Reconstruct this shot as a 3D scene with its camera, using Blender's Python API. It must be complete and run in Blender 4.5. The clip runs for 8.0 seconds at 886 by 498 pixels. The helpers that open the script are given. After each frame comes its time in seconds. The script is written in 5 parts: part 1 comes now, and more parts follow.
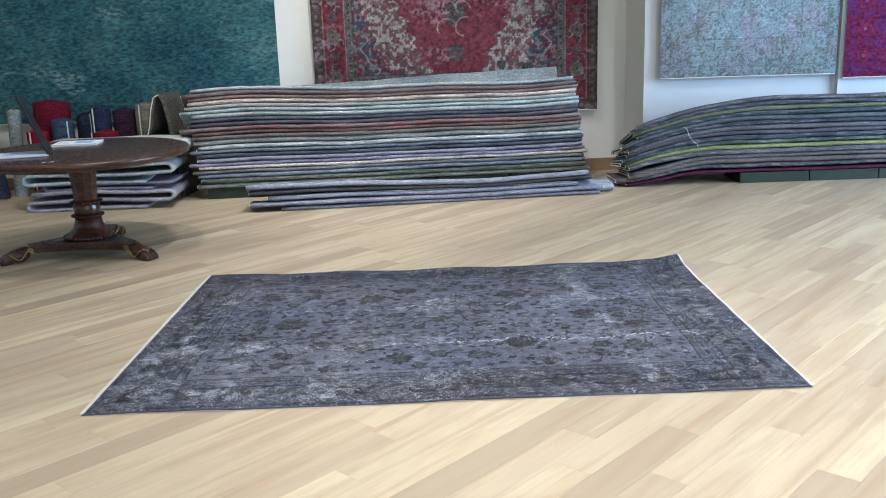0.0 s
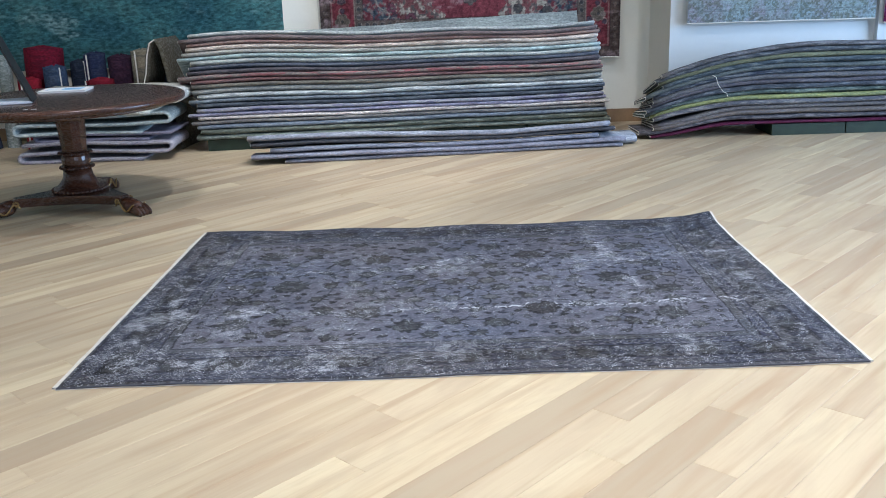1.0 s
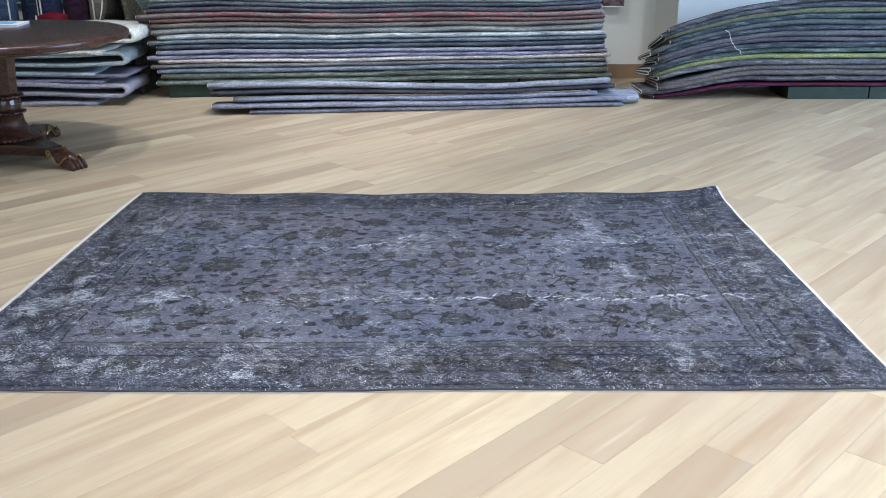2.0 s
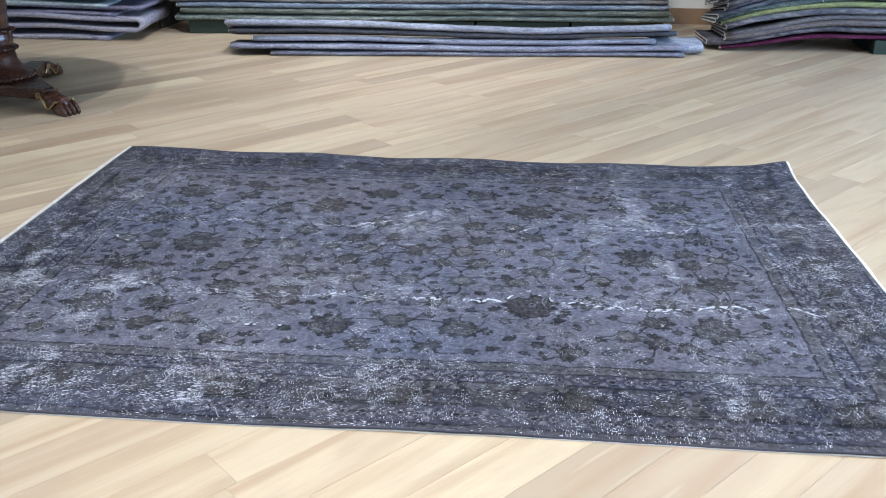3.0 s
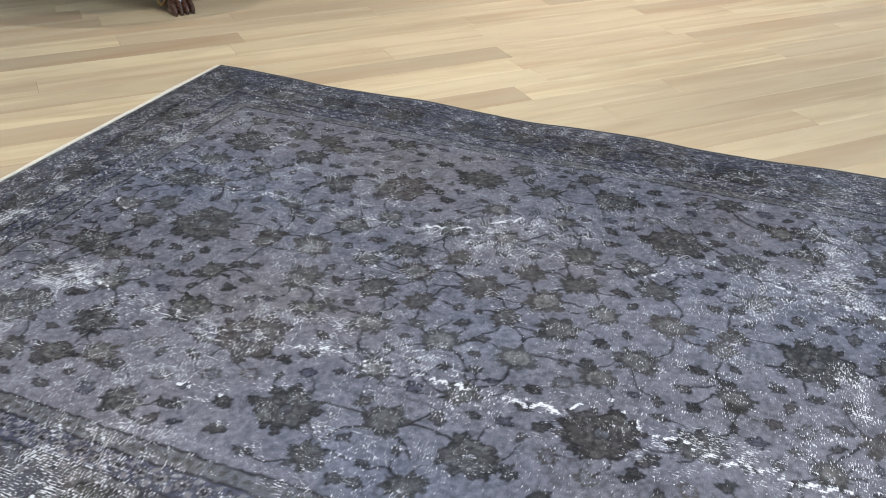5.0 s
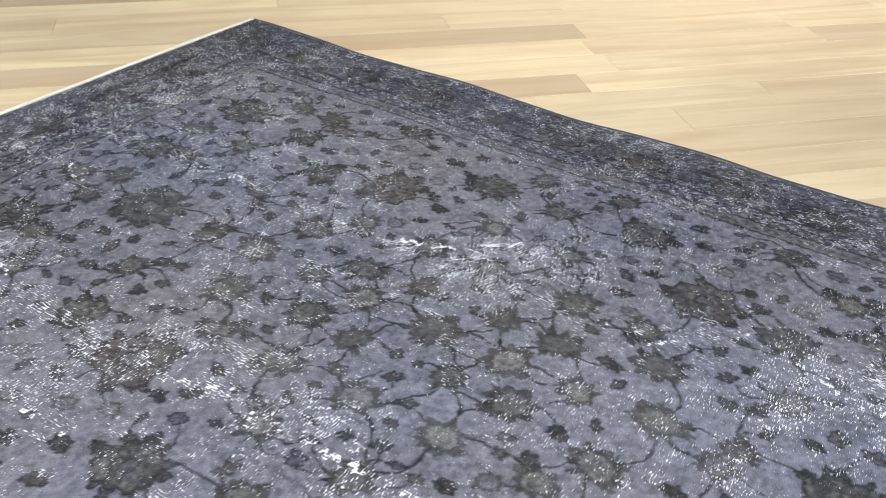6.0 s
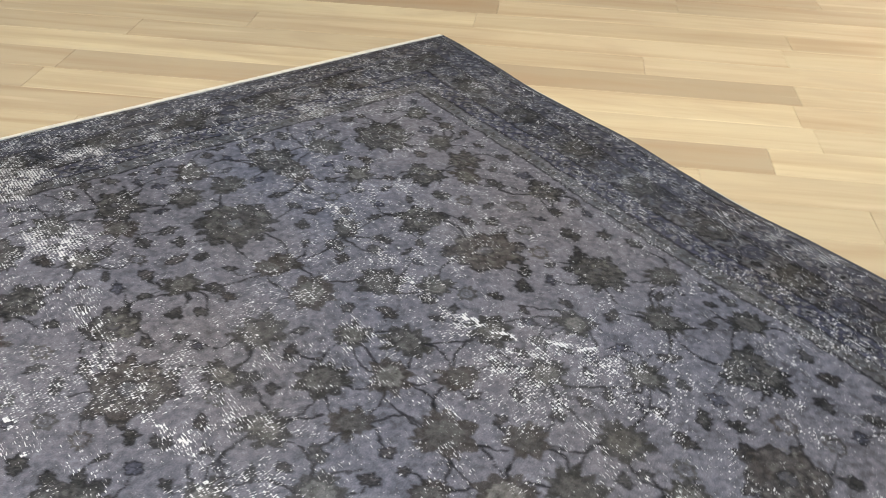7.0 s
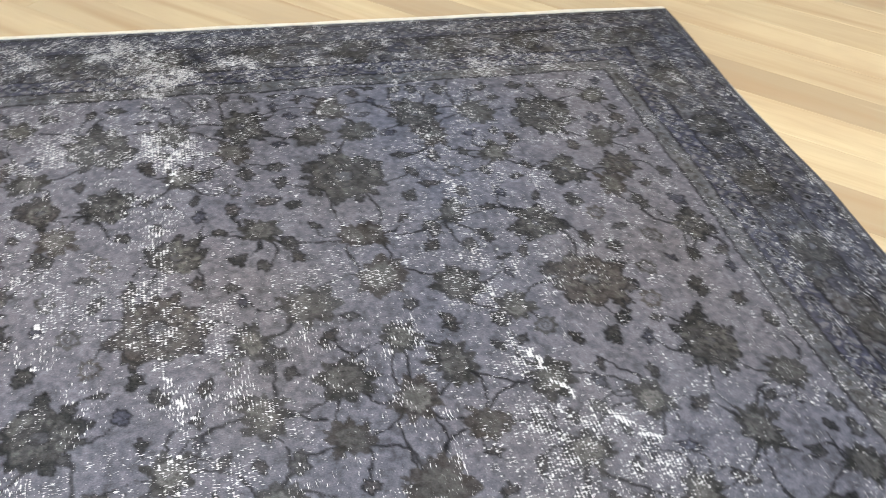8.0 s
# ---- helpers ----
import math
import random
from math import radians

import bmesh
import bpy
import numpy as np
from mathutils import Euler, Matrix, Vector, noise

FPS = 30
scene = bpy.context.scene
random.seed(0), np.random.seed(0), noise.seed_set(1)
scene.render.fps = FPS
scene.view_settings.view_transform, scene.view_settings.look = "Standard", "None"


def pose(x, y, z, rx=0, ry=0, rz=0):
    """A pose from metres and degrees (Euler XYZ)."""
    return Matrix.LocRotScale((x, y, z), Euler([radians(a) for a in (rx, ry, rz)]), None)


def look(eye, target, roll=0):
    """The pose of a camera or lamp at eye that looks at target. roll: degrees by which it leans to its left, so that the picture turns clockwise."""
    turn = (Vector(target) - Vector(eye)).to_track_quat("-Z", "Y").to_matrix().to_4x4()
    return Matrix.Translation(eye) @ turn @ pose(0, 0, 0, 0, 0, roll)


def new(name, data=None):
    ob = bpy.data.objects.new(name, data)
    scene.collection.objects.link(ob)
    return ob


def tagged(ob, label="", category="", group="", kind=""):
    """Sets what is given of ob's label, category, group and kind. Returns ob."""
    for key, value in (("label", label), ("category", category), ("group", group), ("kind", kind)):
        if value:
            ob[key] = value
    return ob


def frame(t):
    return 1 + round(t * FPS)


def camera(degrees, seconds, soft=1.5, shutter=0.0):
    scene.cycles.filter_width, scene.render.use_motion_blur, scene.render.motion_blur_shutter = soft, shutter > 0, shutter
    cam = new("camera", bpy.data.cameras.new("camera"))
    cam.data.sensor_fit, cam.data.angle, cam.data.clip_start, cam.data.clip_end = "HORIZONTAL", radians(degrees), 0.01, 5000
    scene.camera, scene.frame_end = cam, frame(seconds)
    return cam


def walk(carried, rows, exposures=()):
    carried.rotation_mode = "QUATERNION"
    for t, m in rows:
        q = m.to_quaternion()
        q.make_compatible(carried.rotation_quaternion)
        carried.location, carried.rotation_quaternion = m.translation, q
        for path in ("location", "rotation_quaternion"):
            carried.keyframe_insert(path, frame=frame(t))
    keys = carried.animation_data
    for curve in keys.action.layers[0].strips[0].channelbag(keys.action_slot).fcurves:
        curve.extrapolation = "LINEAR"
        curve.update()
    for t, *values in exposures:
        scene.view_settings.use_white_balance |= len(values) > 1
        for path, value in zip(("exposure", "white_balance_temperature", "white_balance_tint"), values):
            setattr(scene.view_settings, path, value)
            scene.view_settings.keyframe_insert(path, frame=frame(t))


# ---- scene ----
cam = camera(51.7, 8.0, soft=0.9, shutter=0.25)
PATH = [
    (0, (-0.006, -0.218, 1.564), (0.012, 1.724, 1.087), -1.9),
    (0.5, (0.022, -0.127, 1.502), (0.014, 1.803, 0.979), -1.9),
    (1, (-0.012, 0.206, 1.468), (-0.022, 2.122, 0.896), -1.9),
    (1.5, (0.054, 0.523, 1.399), (0.074, 2.425, 0.778), -1.2),
    (1.7, (0.108, 0.67, 1.379), (0.121, 2.565, 0.74), -0.8),
    (2.8, (0.284, 1.391, 1.374), (0.176, 3.228, 0.59), 0.6),
    (3, (0.318, 1.511, 1.348), (0.187, 3.336, 0.541), 0.7),
    (3.5, (0.445, 1.857, 1.316), (0.169, 3.637, 0.445), 0.4),
    (4, (0.504, 2.137, 1.286), (0.07, 3.849, 0.347), 0.7),
    (4.5, (0.526, 2.457, 1.289), (0.04, 4.112, 0.276), 2.1),
    (4.7, (0.55, 2.559, 1.287), (0.019, 4.19, 0.259), 2.0),
    (5.8, (0.77, 3.173, 1.167), (-0.077, 4.641, 0.106), 1.3),
    (6, (0.768, 3.309, 1.157), (-0.105, 4.725, 0.047), 2.5),
    (6.5, (0.793, 3.567, 1.176), (-0.223, 4.841, 0.017), 2.1),
    (7, (0.897, 3.822, 1.179), (-0.408, 4.825, 0.043), 2.1),
    (7.5, (0.887, 4.021, 1.162), (-0.493, 4.851, -0.024), 4.4),
    (8, (0.79, 4.224, 1.195), (-0.652, 4.709, -0.104), 5.5),
]
# the film's own exposure and white balance drift: seconds, stops, kelvin, tint
EXPOSURES = [(0.0, 0.0, 5230, 13), (1.5, -0.02, 5110, 13), (3.0, 0.08, 5040, 15), (4.0, 0.08, 5080, 15), (4.5, 0.08, 5500, 11), (6.0, 0.44, 5750, 11), (7.0, 0.18, 6150, 11), (8.0, 0.40, 6050, 11)]
walk(cam, [(t, look(eye, target, roll)) for t, eye, target, roll in PATH], EXPOSURES)

# ---------------------------------------------------------------- world and lights
ROOM_X0, ROOM_X1, ROOM_Y0, ROOM_Y1, ROOM_H = -6.2, 7.2, -3.6, 9.45, 5.0

world = bpy.data.worlds.new("world")
scene.world = world
world.use_nodes = True
wn = world.node_tree.nodes
sky = wn.new("ShaderNodeTexSky")
sky.sky_type, sky.sun_disc = "NISHITA", False
sky.sun_elevation, sky.sun_rotation = radians(40), radians(150)
world.node_tree.links.new(sky.outputs[0], wn["Background"].inputs[0])
wn["Background"].inputs[1].default_value = 0.12


def area_lamp(name, m, w, h, watts, colour):
    data = bpy.data.lights.new(name, "AREA")
    data.shape, data.size, data.size_y, data.energy, data.color = "RECTANGLE", w, h, watts, colour
    ob = new(name, data)
    ob.matrix_world = m
    return ob


def spot_lamp(name, m, watts, colour, angle, blend=0.6, radius=0.05):
    data = bpy.data.lights.new(name, "SPOT")
    data.energy, data.color, data.spot_size, data.spot_blend, data.shadow_soft_size = watts, colour, radians(angle), blend, radius
    ob = new(name, data)
    ob.matrix_world = m
    return ob


WARM, COOL = (1.0, 0.90, 0.76), (0.66, 0.84, 1.0)
# daylight through the shop window in the side wall; the lamp behind the walk is unseen, added fill
area_lamp("window_daylight", look((ROOM_X1 - 0.06, 5.2, 1.75), (0, 5.2, 0.9)), 4.2, 2.3, 430, COOL)
area_lamp("front_fill", look((1.0, ROOM_Y0 + 0.06, 1.7), (1.0, 5.0, 0.9)), 6.0, 2.4, 70, (0.86, 0.93, 1.0))
# ceiling spotlights: place, aim, watts, cone
SPOTS = [
    ((-1.75, 5.55, 4.8), (-2.4, 6.8, 0), 275, 70),
    ((-0.40, 5.0, 4.8), (-1.7, 8.4, 0.5), 400, 72),
    ((-0.3, 7.4, 4.8), (-0.3, 8.75, 0.5), 420, 62),
    ((3.4, 5.6, 4.8), (2.5, 6.7, 0.1), 240, 85),
    ((0.9, 3.0, 4.8), (1.45, 4.4, 0), 500, 72),
    ((-1.4, 1.0, 4.8), (-1.0, 1.9, 0), 720, 80),
    ((1.6, 1.0, 4.8), (1.3, 1.9, 0), 540, 80),
    ((-3.9, 3.2, 4.8), (-3.0, 4.0, 0), 110, 75),
    ((3.6, 3.4, 4.8), (2.6, 4.6, 0), 210, 90),
]
for eye, aim, watts, cone in SPOTS:
    spot_lamp("spotlight_beam", look(eye, aim), watts, WARM, cone)


# ---------------------------------------------------------------- materials
def mat(name, rough=0.6, metal=0.0):
    m = bpy.data.materials.new(name)
    m.use_nodes = True
    b = m.node_tree.nodes["Principled BSDF"]
    b.inputs["Roughness"].default_value = rough
    b.inputs["Metallic"].default_value = metal
    return m, m.node_tree.nodes, m.node_tree.links, b


def noise_node(n, l, scale, detail=4.0, stretch=None, coord="Object", rough=0.55):
    tc = n.new("ShaderNodeTexCoord")
    t = n.new("ShaderNodeTexNoise")
    t.inputs["Scale"].default_value, t.inputs["Detail"].default_value, t.inputs["Roughness"].default_value = scale, detail, rough
    if stretch:
        mp = n.new("ShaderNodeMapping")
        mp.inputs["Scale"].default_value = stretch
        l.new(tc.outputs[coord], mp.inputs[0])
        l.new(mp.outputs[0], t.inputs["Vector"])
    else:
        l.new(tc.outputs[coord], t.inputs["Vector"])
    return t


def ramp(n, l, src, stops):
    r = n.new("ShaderNodeValToRGB")
    e = r.color_ramp.elements
    while len(e) < len(stops):
        e.new(0.5)
    for k, (p, c) in zip(e, stops):
        k.position, k.color = p, (*c, 1) if len(c) == 3 else c
    l.new(src, r.inputs[0])
    return r


def mixc(n, l, fac, a, b, mode="MIX"):
    m = n.new("ShaderNodeMix")
    m.data_type, m.blend_type = "RGBA", mode
    for sock, v in ((m.inputs[0], fac), (m.inputs[6], a), (m.inputs[7], b)):
        if isinstance(v, (int, float)):
            sock.default_value = v
        elif isinstance(v, tuple):
            sock.default_value = (*v, 1)
        else:
            l.new(v, sock)
    return m.outputs[2]


def maths(n, l, op, a, b=0.0, clamp=False):
    m = n.new("ShaderNodeMath")
    m.operation, m.use_clamp = op, clamp
    for sock, v in zip(m.inputs, (a, b)):
        if isinstance(v, (int, float)):
            sock.default_value = v
        else:
            l.new(v, sock)
    return m.outputs[0]


def bump(n, l, b, height, strength=0.3, dist=0.01):
    k = n.new("ShaderNodeBump")
    k.inputs["Strength"].default_value, k.inputs["Distance"].default_value = strength, dist
    l.new(height, k.inputs["Height"])
    l.new(k.outputs[0], b.inputs["Normal"])


def plain(name, colour, rough=0.6, metal=0.0, vary=0.15, scale=8.0, bumpy=0.1):
    """One colour with mottling at two scales and a fine relief."""
    m, n, l, b = mat(name, rough, metal)
    a, f = noise_node(n, l, scale), noise_node(n, l, scale * 14, 3)
    lo = tuple(c * (1 - vary) for c in colour)
    hi = tuple(min(1, c * (1 + vary)) for c in colour)
    c1 = ramp(n, l, a.outputs[0], [(0.3, lo), (0.7, hi)]).outputs[0]
    c2 = mixc(n, l, 0.25, c1, ramp(n, l, f.outputs[0], [(0.3, lo), (0.7, hi)]).outputs[0])
    l.new(c2, b.inputs["Base Color"])
    bump(n, l, b, f.outputs[0], bumpy, 0.004)
    return m


def wood_floor():
    m, n, l, b = mat("floor_wood", 0.42)
    oi = n.new("ShaderNodeObjectInfo")
    geo = n.new("ShaderNodeNewGeometry")
    # tone of the plank: each one its own
    tone = maths(n, l, "FRACT", maths(n, l, "ADD", oi.outputs["Random"], geo.outputs["Random Per Island"]))
    base = ramp(n, l, tone, [(0.0, (0.36, 0.280, 0.180)), (0.2, (0.42, 0.335, 0.218)), (0.5, (0.53, 0.43, 0.275)),
                             (0.75, (0.49, 0.40, 0.256)), (1.0, (0.60, 0.50, 0.315))]).outputs[0]
    off = n.new("ShaderNodeVectorMath")
    off.operation = "ADD"
    comb = n.new("ShaderNodeCombineXYZ")
    l.new(maths(n, l, "MULTIPLY", tone, 37.0), comb.inputs[0])
    l.new(maths(n, l, "MULTIPLY", tone, 91.0), comb.inputs[1])
    rot = n.new("ShaderNodeMapping")
    rot.inputs["Rotation"].default_value = (0, 0, radians(-46.6))
    l.new(geo.outputs["Position"], rot.inputs[0])
    l.new(rot.outputs[0], off.inputs[0])
    l.new(comb.outputs[0], off.inputs[1])

    def grain(stretch, scale, detail, distort=0.0):
        mp = n.new("ShaderNodeMapping")
        mp.inputs["Scale"].default_value = stretch
        l.new(off.outputs[0], mp.inputs[0])
        t = n.new("ShaderNodeTexNoise")
        t.inputs["Scale"].default_value, t.inputs["Detail"].default_value, t.inputs["Distortion"].default_value = scale, detail, distort
        l.new(mp.outputs[0], t.inputs["Vector"])
        return t.outputs[0]

    g1 = grain((0.35, 5.0, 1), 2.2, 5, 0.7)
    g2 = grain((1.0, 22.0, 1), 5.0, 3)
    g3 = grain((0.7, 2.6, 1), 2.4, 5, 1.2)
    c = mixc(n, l, maths(n, l, "MULTIPLY", ramp(n, l, g1, [(0.44, (0, 0, 0)), (0.70, (1, 1, 1))]).outputs[0], 0.62), base, (0.34, 0.22, 0.12))
    c = mixc(n, l, maths(n, l, "MULTIPLY", ramp(n, l, g3, [(0.44, (0, 0, 0)), (0.68, (1, 1, 1))]).outputs[0], 0.5), c, (0.38, 0.285, 0.185))
    c = mixc(n, l, maths(n, l, "MULTIPLY", ramp(n, l, g2, [(0.5, (0, 0, 0)), (0.75, (1, 1, 1))]).outputs[0], 0.22), c, (0.38, 0.27, 0.16))
    c = mixc(n, l, maths(n, l, "MULTIPLY", ramp(n, l, grain((0.6, 8.0, 1), 2.6, 2), [(0.66, (0, 0, 0)), (0.76, (1, 1, 1))]).outputs[0], 0.28), c, (0.70, 0.59, 0.41))
    vor = n.new("ShaderNodeTexVoronoi")
    vor.inputs["Scale"].default_value = 1.9
    l.new(off.outputs[0], vor.inputs["Vector"])
    knot = ramp(n, l, vor.outputs["Distance"], [(0.006, (1, 1, 1)), (0.022, (0, 0, 0))]).outputs[0]
    c = mixc(n, l, maths(n, l, "MULTIPLY", knot, 0.7), c, (0.10, 0.065, 0.04))
    l.new(c, b.inputs["Base Color"])
    l.new(ramp(n, l, g1, [(0.3, (0.36, 0.36, 0.36)), (0.8, (0.52, 0.52, 0.52))]).outputs[0], b.inputs["Roughness"])
    b.inputs["Specular IOR Level"].default_value = 0.4
    bump(n, l, b, g2, 0.06, 0.003)
    return m


FLECK_FROM = 0.962


def rug_pile():
    """Dyed, sheared wool: colours from the woven design, pale warp and weft threads where it is worn."""
    m, n, l, b = mat("rug_pile", 0.85)
    at = n.new("ShaderNodeAttribute")
    at.attribute_name = "dye"
    wear = at.outputs["Alpha"]
    fine = noise_node(n, l, 420, 3, (1, 0.6, 1))
    mid = noise_node(n, l, 120, 3, (1.0, 0.7, 1))
    c = mixc(n, l, 1.0, at.outputs["Color"], ramp(n, l, fine.outputs[0], [(0.25, (0.70, 0.70, 0.70)), (0.75, (1.30, 1.30, 1.30))]).outputs[0], "MULTIPLY")
    c = mixc(n, l, 0.35, c, ramp(n, l, mid.outputs[0], [(0.3, (0.6, 0.6, 0.6)), (0.7, (1.4, 1.4, 1.4))]).outputs[0], "MULTIPLY")
    # bare threads: short dashes along the warp in some places, along the weft in others
    along_x = noise_node(n, l, 100, 2, (1.0, 3.6, 1), rough=0.5)
    along_y = noise_node(n, l, 100, 2, (3.6, 1.0, 1), rough=0.5)
    which = ramp(n, l, noise_node(n, l, 2.6, 2).outputs[0], [(0.42, (0, 0, 0)), (0.50, (1, 1, 1))]).outputs[0]
    dash = mixc(n, l, which, along_x.outputs[0], along_y.outputs[0])
    clump = noise_node(n, l, 46, 3, rough=0.65)
    tc = n.new("ShaderNodeTexCoord")
    wv = n.new("ShaderNodeTexWave")
    wv.bands_direction = "Y"
    wv.inputs["Scale"].default_value, wv.inputs["Distortion"].default_value, wv.inputs["Detail Scale"].default_value = 48.0, 0.5, 3.0
    l.new(tc.outputs["Object"], wv.inputs["Vector"])
    rows = maths(n, l, "MULTIPLY", maths(n, l, "SUBTRACT", wv.outputs["Fac"], 0.5), maths(n, l, "MULTIPLY", maths(n, l, "SUBTRACT", wear, 0.38, True), 0.45))
    fleck = maths(n, l, "ADD", maths(n, l, "MULTIPLY", dash, 0.95), maths(n, l, "MULTIPLY", clump.outputs[0], 0.34))
    fleck = maths(n, l, "ADD", maths(n, l, "ADD", fleck, rows), maths(n, l, "MULTIPLY", wear, 0.46))
    fleck = maths(n, l, "MULTIPLY", maths(n, l, "SUBTRACT", fleck, FLECK_FROM), 14.0, True)
    c = mixc(n, l, maths(n, l, "MULTIPLY", fleck, 0.88), c, (0.55, 0.555, 0.58))
    l.new(c, b.inputs["Base Color"])
    b.inputs["Specular IOR Level"].default_value = 0.08
    h = maths(n, l, "ADD", fine.outputs[0], maths(n, l, "MULTIPLY", mid.outputs[0], 0.6))
    h = maths(n, l, "ADD", h, maths(n, l, "MULTIPLY", fleck, 0.4))
    bump(n, l, b, h, 0.45, 0.004)
    return m


def hanging_pile(name):
    m, n, l, b = mat(name, 0.92)
    at = n.new("ShaderNodeAttribute")
    at.attribute_name = "dye"
    fine = noise_node(n, l, 110, 3, (0.7, 1, 1.4))
    c = mixc(n, l, 1.0, at.outputs["Color"], ramp(n, l, fine.outputs[0], [(0.25, (0.65, 0.65, 0.65)), (0.75, (1.35, 1.35, 1.35))]).outputs[0], "MULTIPLY")
    weft = noise_node(n, l, 34, 4, (0.5, 1, 2.4), rough=0.7)
    c = mixc(n, l, 0.5, c, ramp(n, l, weft.outputs[0], [(0.3, (0.5, 0.5, 0.5)), (0.7, (1.5, 1.5, 1.5))]).outputs[0], "MULTIPLY")
    l.new(c, b.inputs["Base Color"])
    b.inputs["Specular IOR Level"].default_value = 0.12
    bump(n, l, b, fine.outputs[0], 0.4, 0.004)
    return m


def folded_wool(name, colour, fleck, amount=0.5):
    """The back and fold of a rug in a pile: ground colour with flecks of its design and a ribbed weave."""
    m, n, l, b = mat(name, 0.93)
    a = noise_node(n, l, 14, 5, (0.45, 3.0, 3.0), rough=0.65)
    f = noise_node(n, l, 90, 3, (0.6, 1, 1))
    big = noise_node(n, l, 2.3, 2)
    c = mixc(n, l, maths(n, l, "MULTIPLY", ramp(n, l, a.outputs[0], [(0.49, (0, 0, 0)), (0.57, (1, 1, 1))]).outputs[0], min(0.8, amount * 1.35)), colour, fleck)
    c = mixc(n, l, 1.0, c, ramp(n, l, f.outputs[0], [(0.25, (0.62, 0.62, 0.62)), (0.75, (1.38, 1.38, 1.38))]).outputs[0], "MULTIPLY")
    c = mixc(n, l, 0.7, c, ramp(n, l, big.outputs[0], [(0.3, (0.7, 0.7, 0.72)), (0.7, (1.25, 1.25, 1.22))]).outputs[0], "MULTIPLY")
    g = noise_node(n, l, 38, 4, (0.5, 2.2, 2.2), rough=0.75)
    c = mixc(n, l, 0.45, c, ramp(n, l, g.outputs[0], [(0.34, (0.45, 0.45, 0.45)), (0.66, (1.5, 1.5, 1.5))]).outputs[0], "MULTIPLY")
    l.new(c, b.inputs["Base Color"])
    b.inputs["Specular IOR Level"].default_value = 0.12
    bump(n, l, b, f.outputs[0], 0.35, 0.004)
    return m


def mahogany():
    m, n, l, b = mat("mahogany", 0.24)
    a = noise_node(n, l, 3.0, 6, (1, 9, 9))
    f = noise_node(n, l, 40, 4, (1, 6, 6))
    c = ramp(n, l, a.outputs[0], [(0.3, (0.026, 0.010, 0.006)), (0.55, (0.066, 0.026, 0.014)), (0.75, (0.105, 0.043, 0.021))]).outputs[0]
    c = mixc(n, l, maths(n, l, "MULTIPLY", f.outputs[0], 0.35), c, (0.03, 0.012, 0.008))
    l.new(c, b.inputs["Base Color"])
    l.new(ramp(n, l, f.outputs[0], [(0.3, (0.2, 0.2, 0.2)), (0.8, (0.38, 0.38, 0.38))]).outputs[0], b.inputs["Roughness"])
    b.inputs["Coat Weight"].default_value, b.inputs["Coat Roughness"].default_value = 0.10, 0.15
    bump(n, l, b, f.outputs[0], 0.05, 0.002)
    return m


M_FLOOR = wood_floor()
M_RUG = rug_pile()
M_HANG = hanging_pile("hanging_wool")
M_WALL = plain("wall_paint_cream", (0.76, 0.73, 0.63), 0.85, vary=0.04, scale=2.5, bumpy=0.05)
M_WALL_WHITE = plain("wall_paint_white", (0.66, 0.68, 0.67), 0.8, vary=0.03, scale=2.5, bumpy=0.05)
M_CEIL = plain("ceiling_paint", (0.8, 0.79, 0.76), 0.9, vary=0.03)
M_BASE = plain("baseboard_oak", (0.26, 0.165, 0.085), 0.5, vary=0.2)
M_SUB = plain("floor_joint", (0.20, 0.14, 0.08), 0.9)
M_MAHOG = mahogany()
M_GILT = plain("gilt", (0.34, 0.23, 0.09), 0.38, 0.85, vary=0.3, scale=30)
M_GREEN = plain("green_painted_wood", (0.014, 0.026, 0.013), 0.6, vary=0.35, scale=9, bumpy=0.3)
M_CREAM = plain("cream_cotton", (0.66, 0.63, 0.56), 0.95, vary=0.15, scale=40, bumpy=0.5)
M_BACKING = plain("grey_cotton", (0.40, 0.39, 0.36), 0.95, vary=0.2, scale=40, bumpy=0.4)
M_DARKCORD = plain("dark_cord", (0.05, 0.05, 0.062), 0.95, vary=0.3, scale=50, bumpy=0.5)
M_BLACK = plain("black_plastic", (0.007, 0.007, 0.008), 0.5, vary=0.1)
M_SILVER = plain("pale_aluminium", (0.62, 0.64, 0.67), 0.35, 0.3, vary=0.05)
M_KEYS = plain("pale_keys", (0.50, 0.56, 0.66), 0.5, vary=0.1)
M_PAPER = plain("white_paper", (0.80, 0.80, 0.78), 0.6, vary=0.04)
M_PRINT = plain("blue_print", (0.20, 0.42, 0.70), 0.5, vary=0.2)
M_FRAME = plain("white_frame", (0.75, 0.75, 0.73), 0.5, vary=0.05)
M_LAMP = plain("lamp_housing", (0.70, 0.70, 0.70), 0.4, vary=0.05)
mg, gn, gl, gb = mat("window_glass", 0.02)
gb.inputs["Transmission Weight"].default_value, gb.inputs["Base Color"].default_value = 1.0, (0.95, 0.97, 0.97, 1)
M_GLASS = mg


# ---------------------------------------------------------------- mesh helpers
def link(name, bm, material, parent=None, label=""):
    me = bpy.data.meshes.new(name)
    bm.normal_update()
    bm.to_mesh(me)
    bm.free()
    if material:
        me.materials.append(material)
    ob = new(name, me)
    if parent:
        ob.parent = parent
    if label:
        tagged(ob, label)
    return ob


def part(name, bm, material, parent, label="", smooth=False):
    ob = link(name, bm, material, parent, label)
    if smooth:
        ob.data.polygons.foreach_set("use_smooth", [True] * len(ob.data.polygons))
    return ob


def thing(name, label, category, group="", m=None):
    ob = new(name)
    if m is not None:
        ob.matrix_world = m
    return tagged(ob, label, category, group)


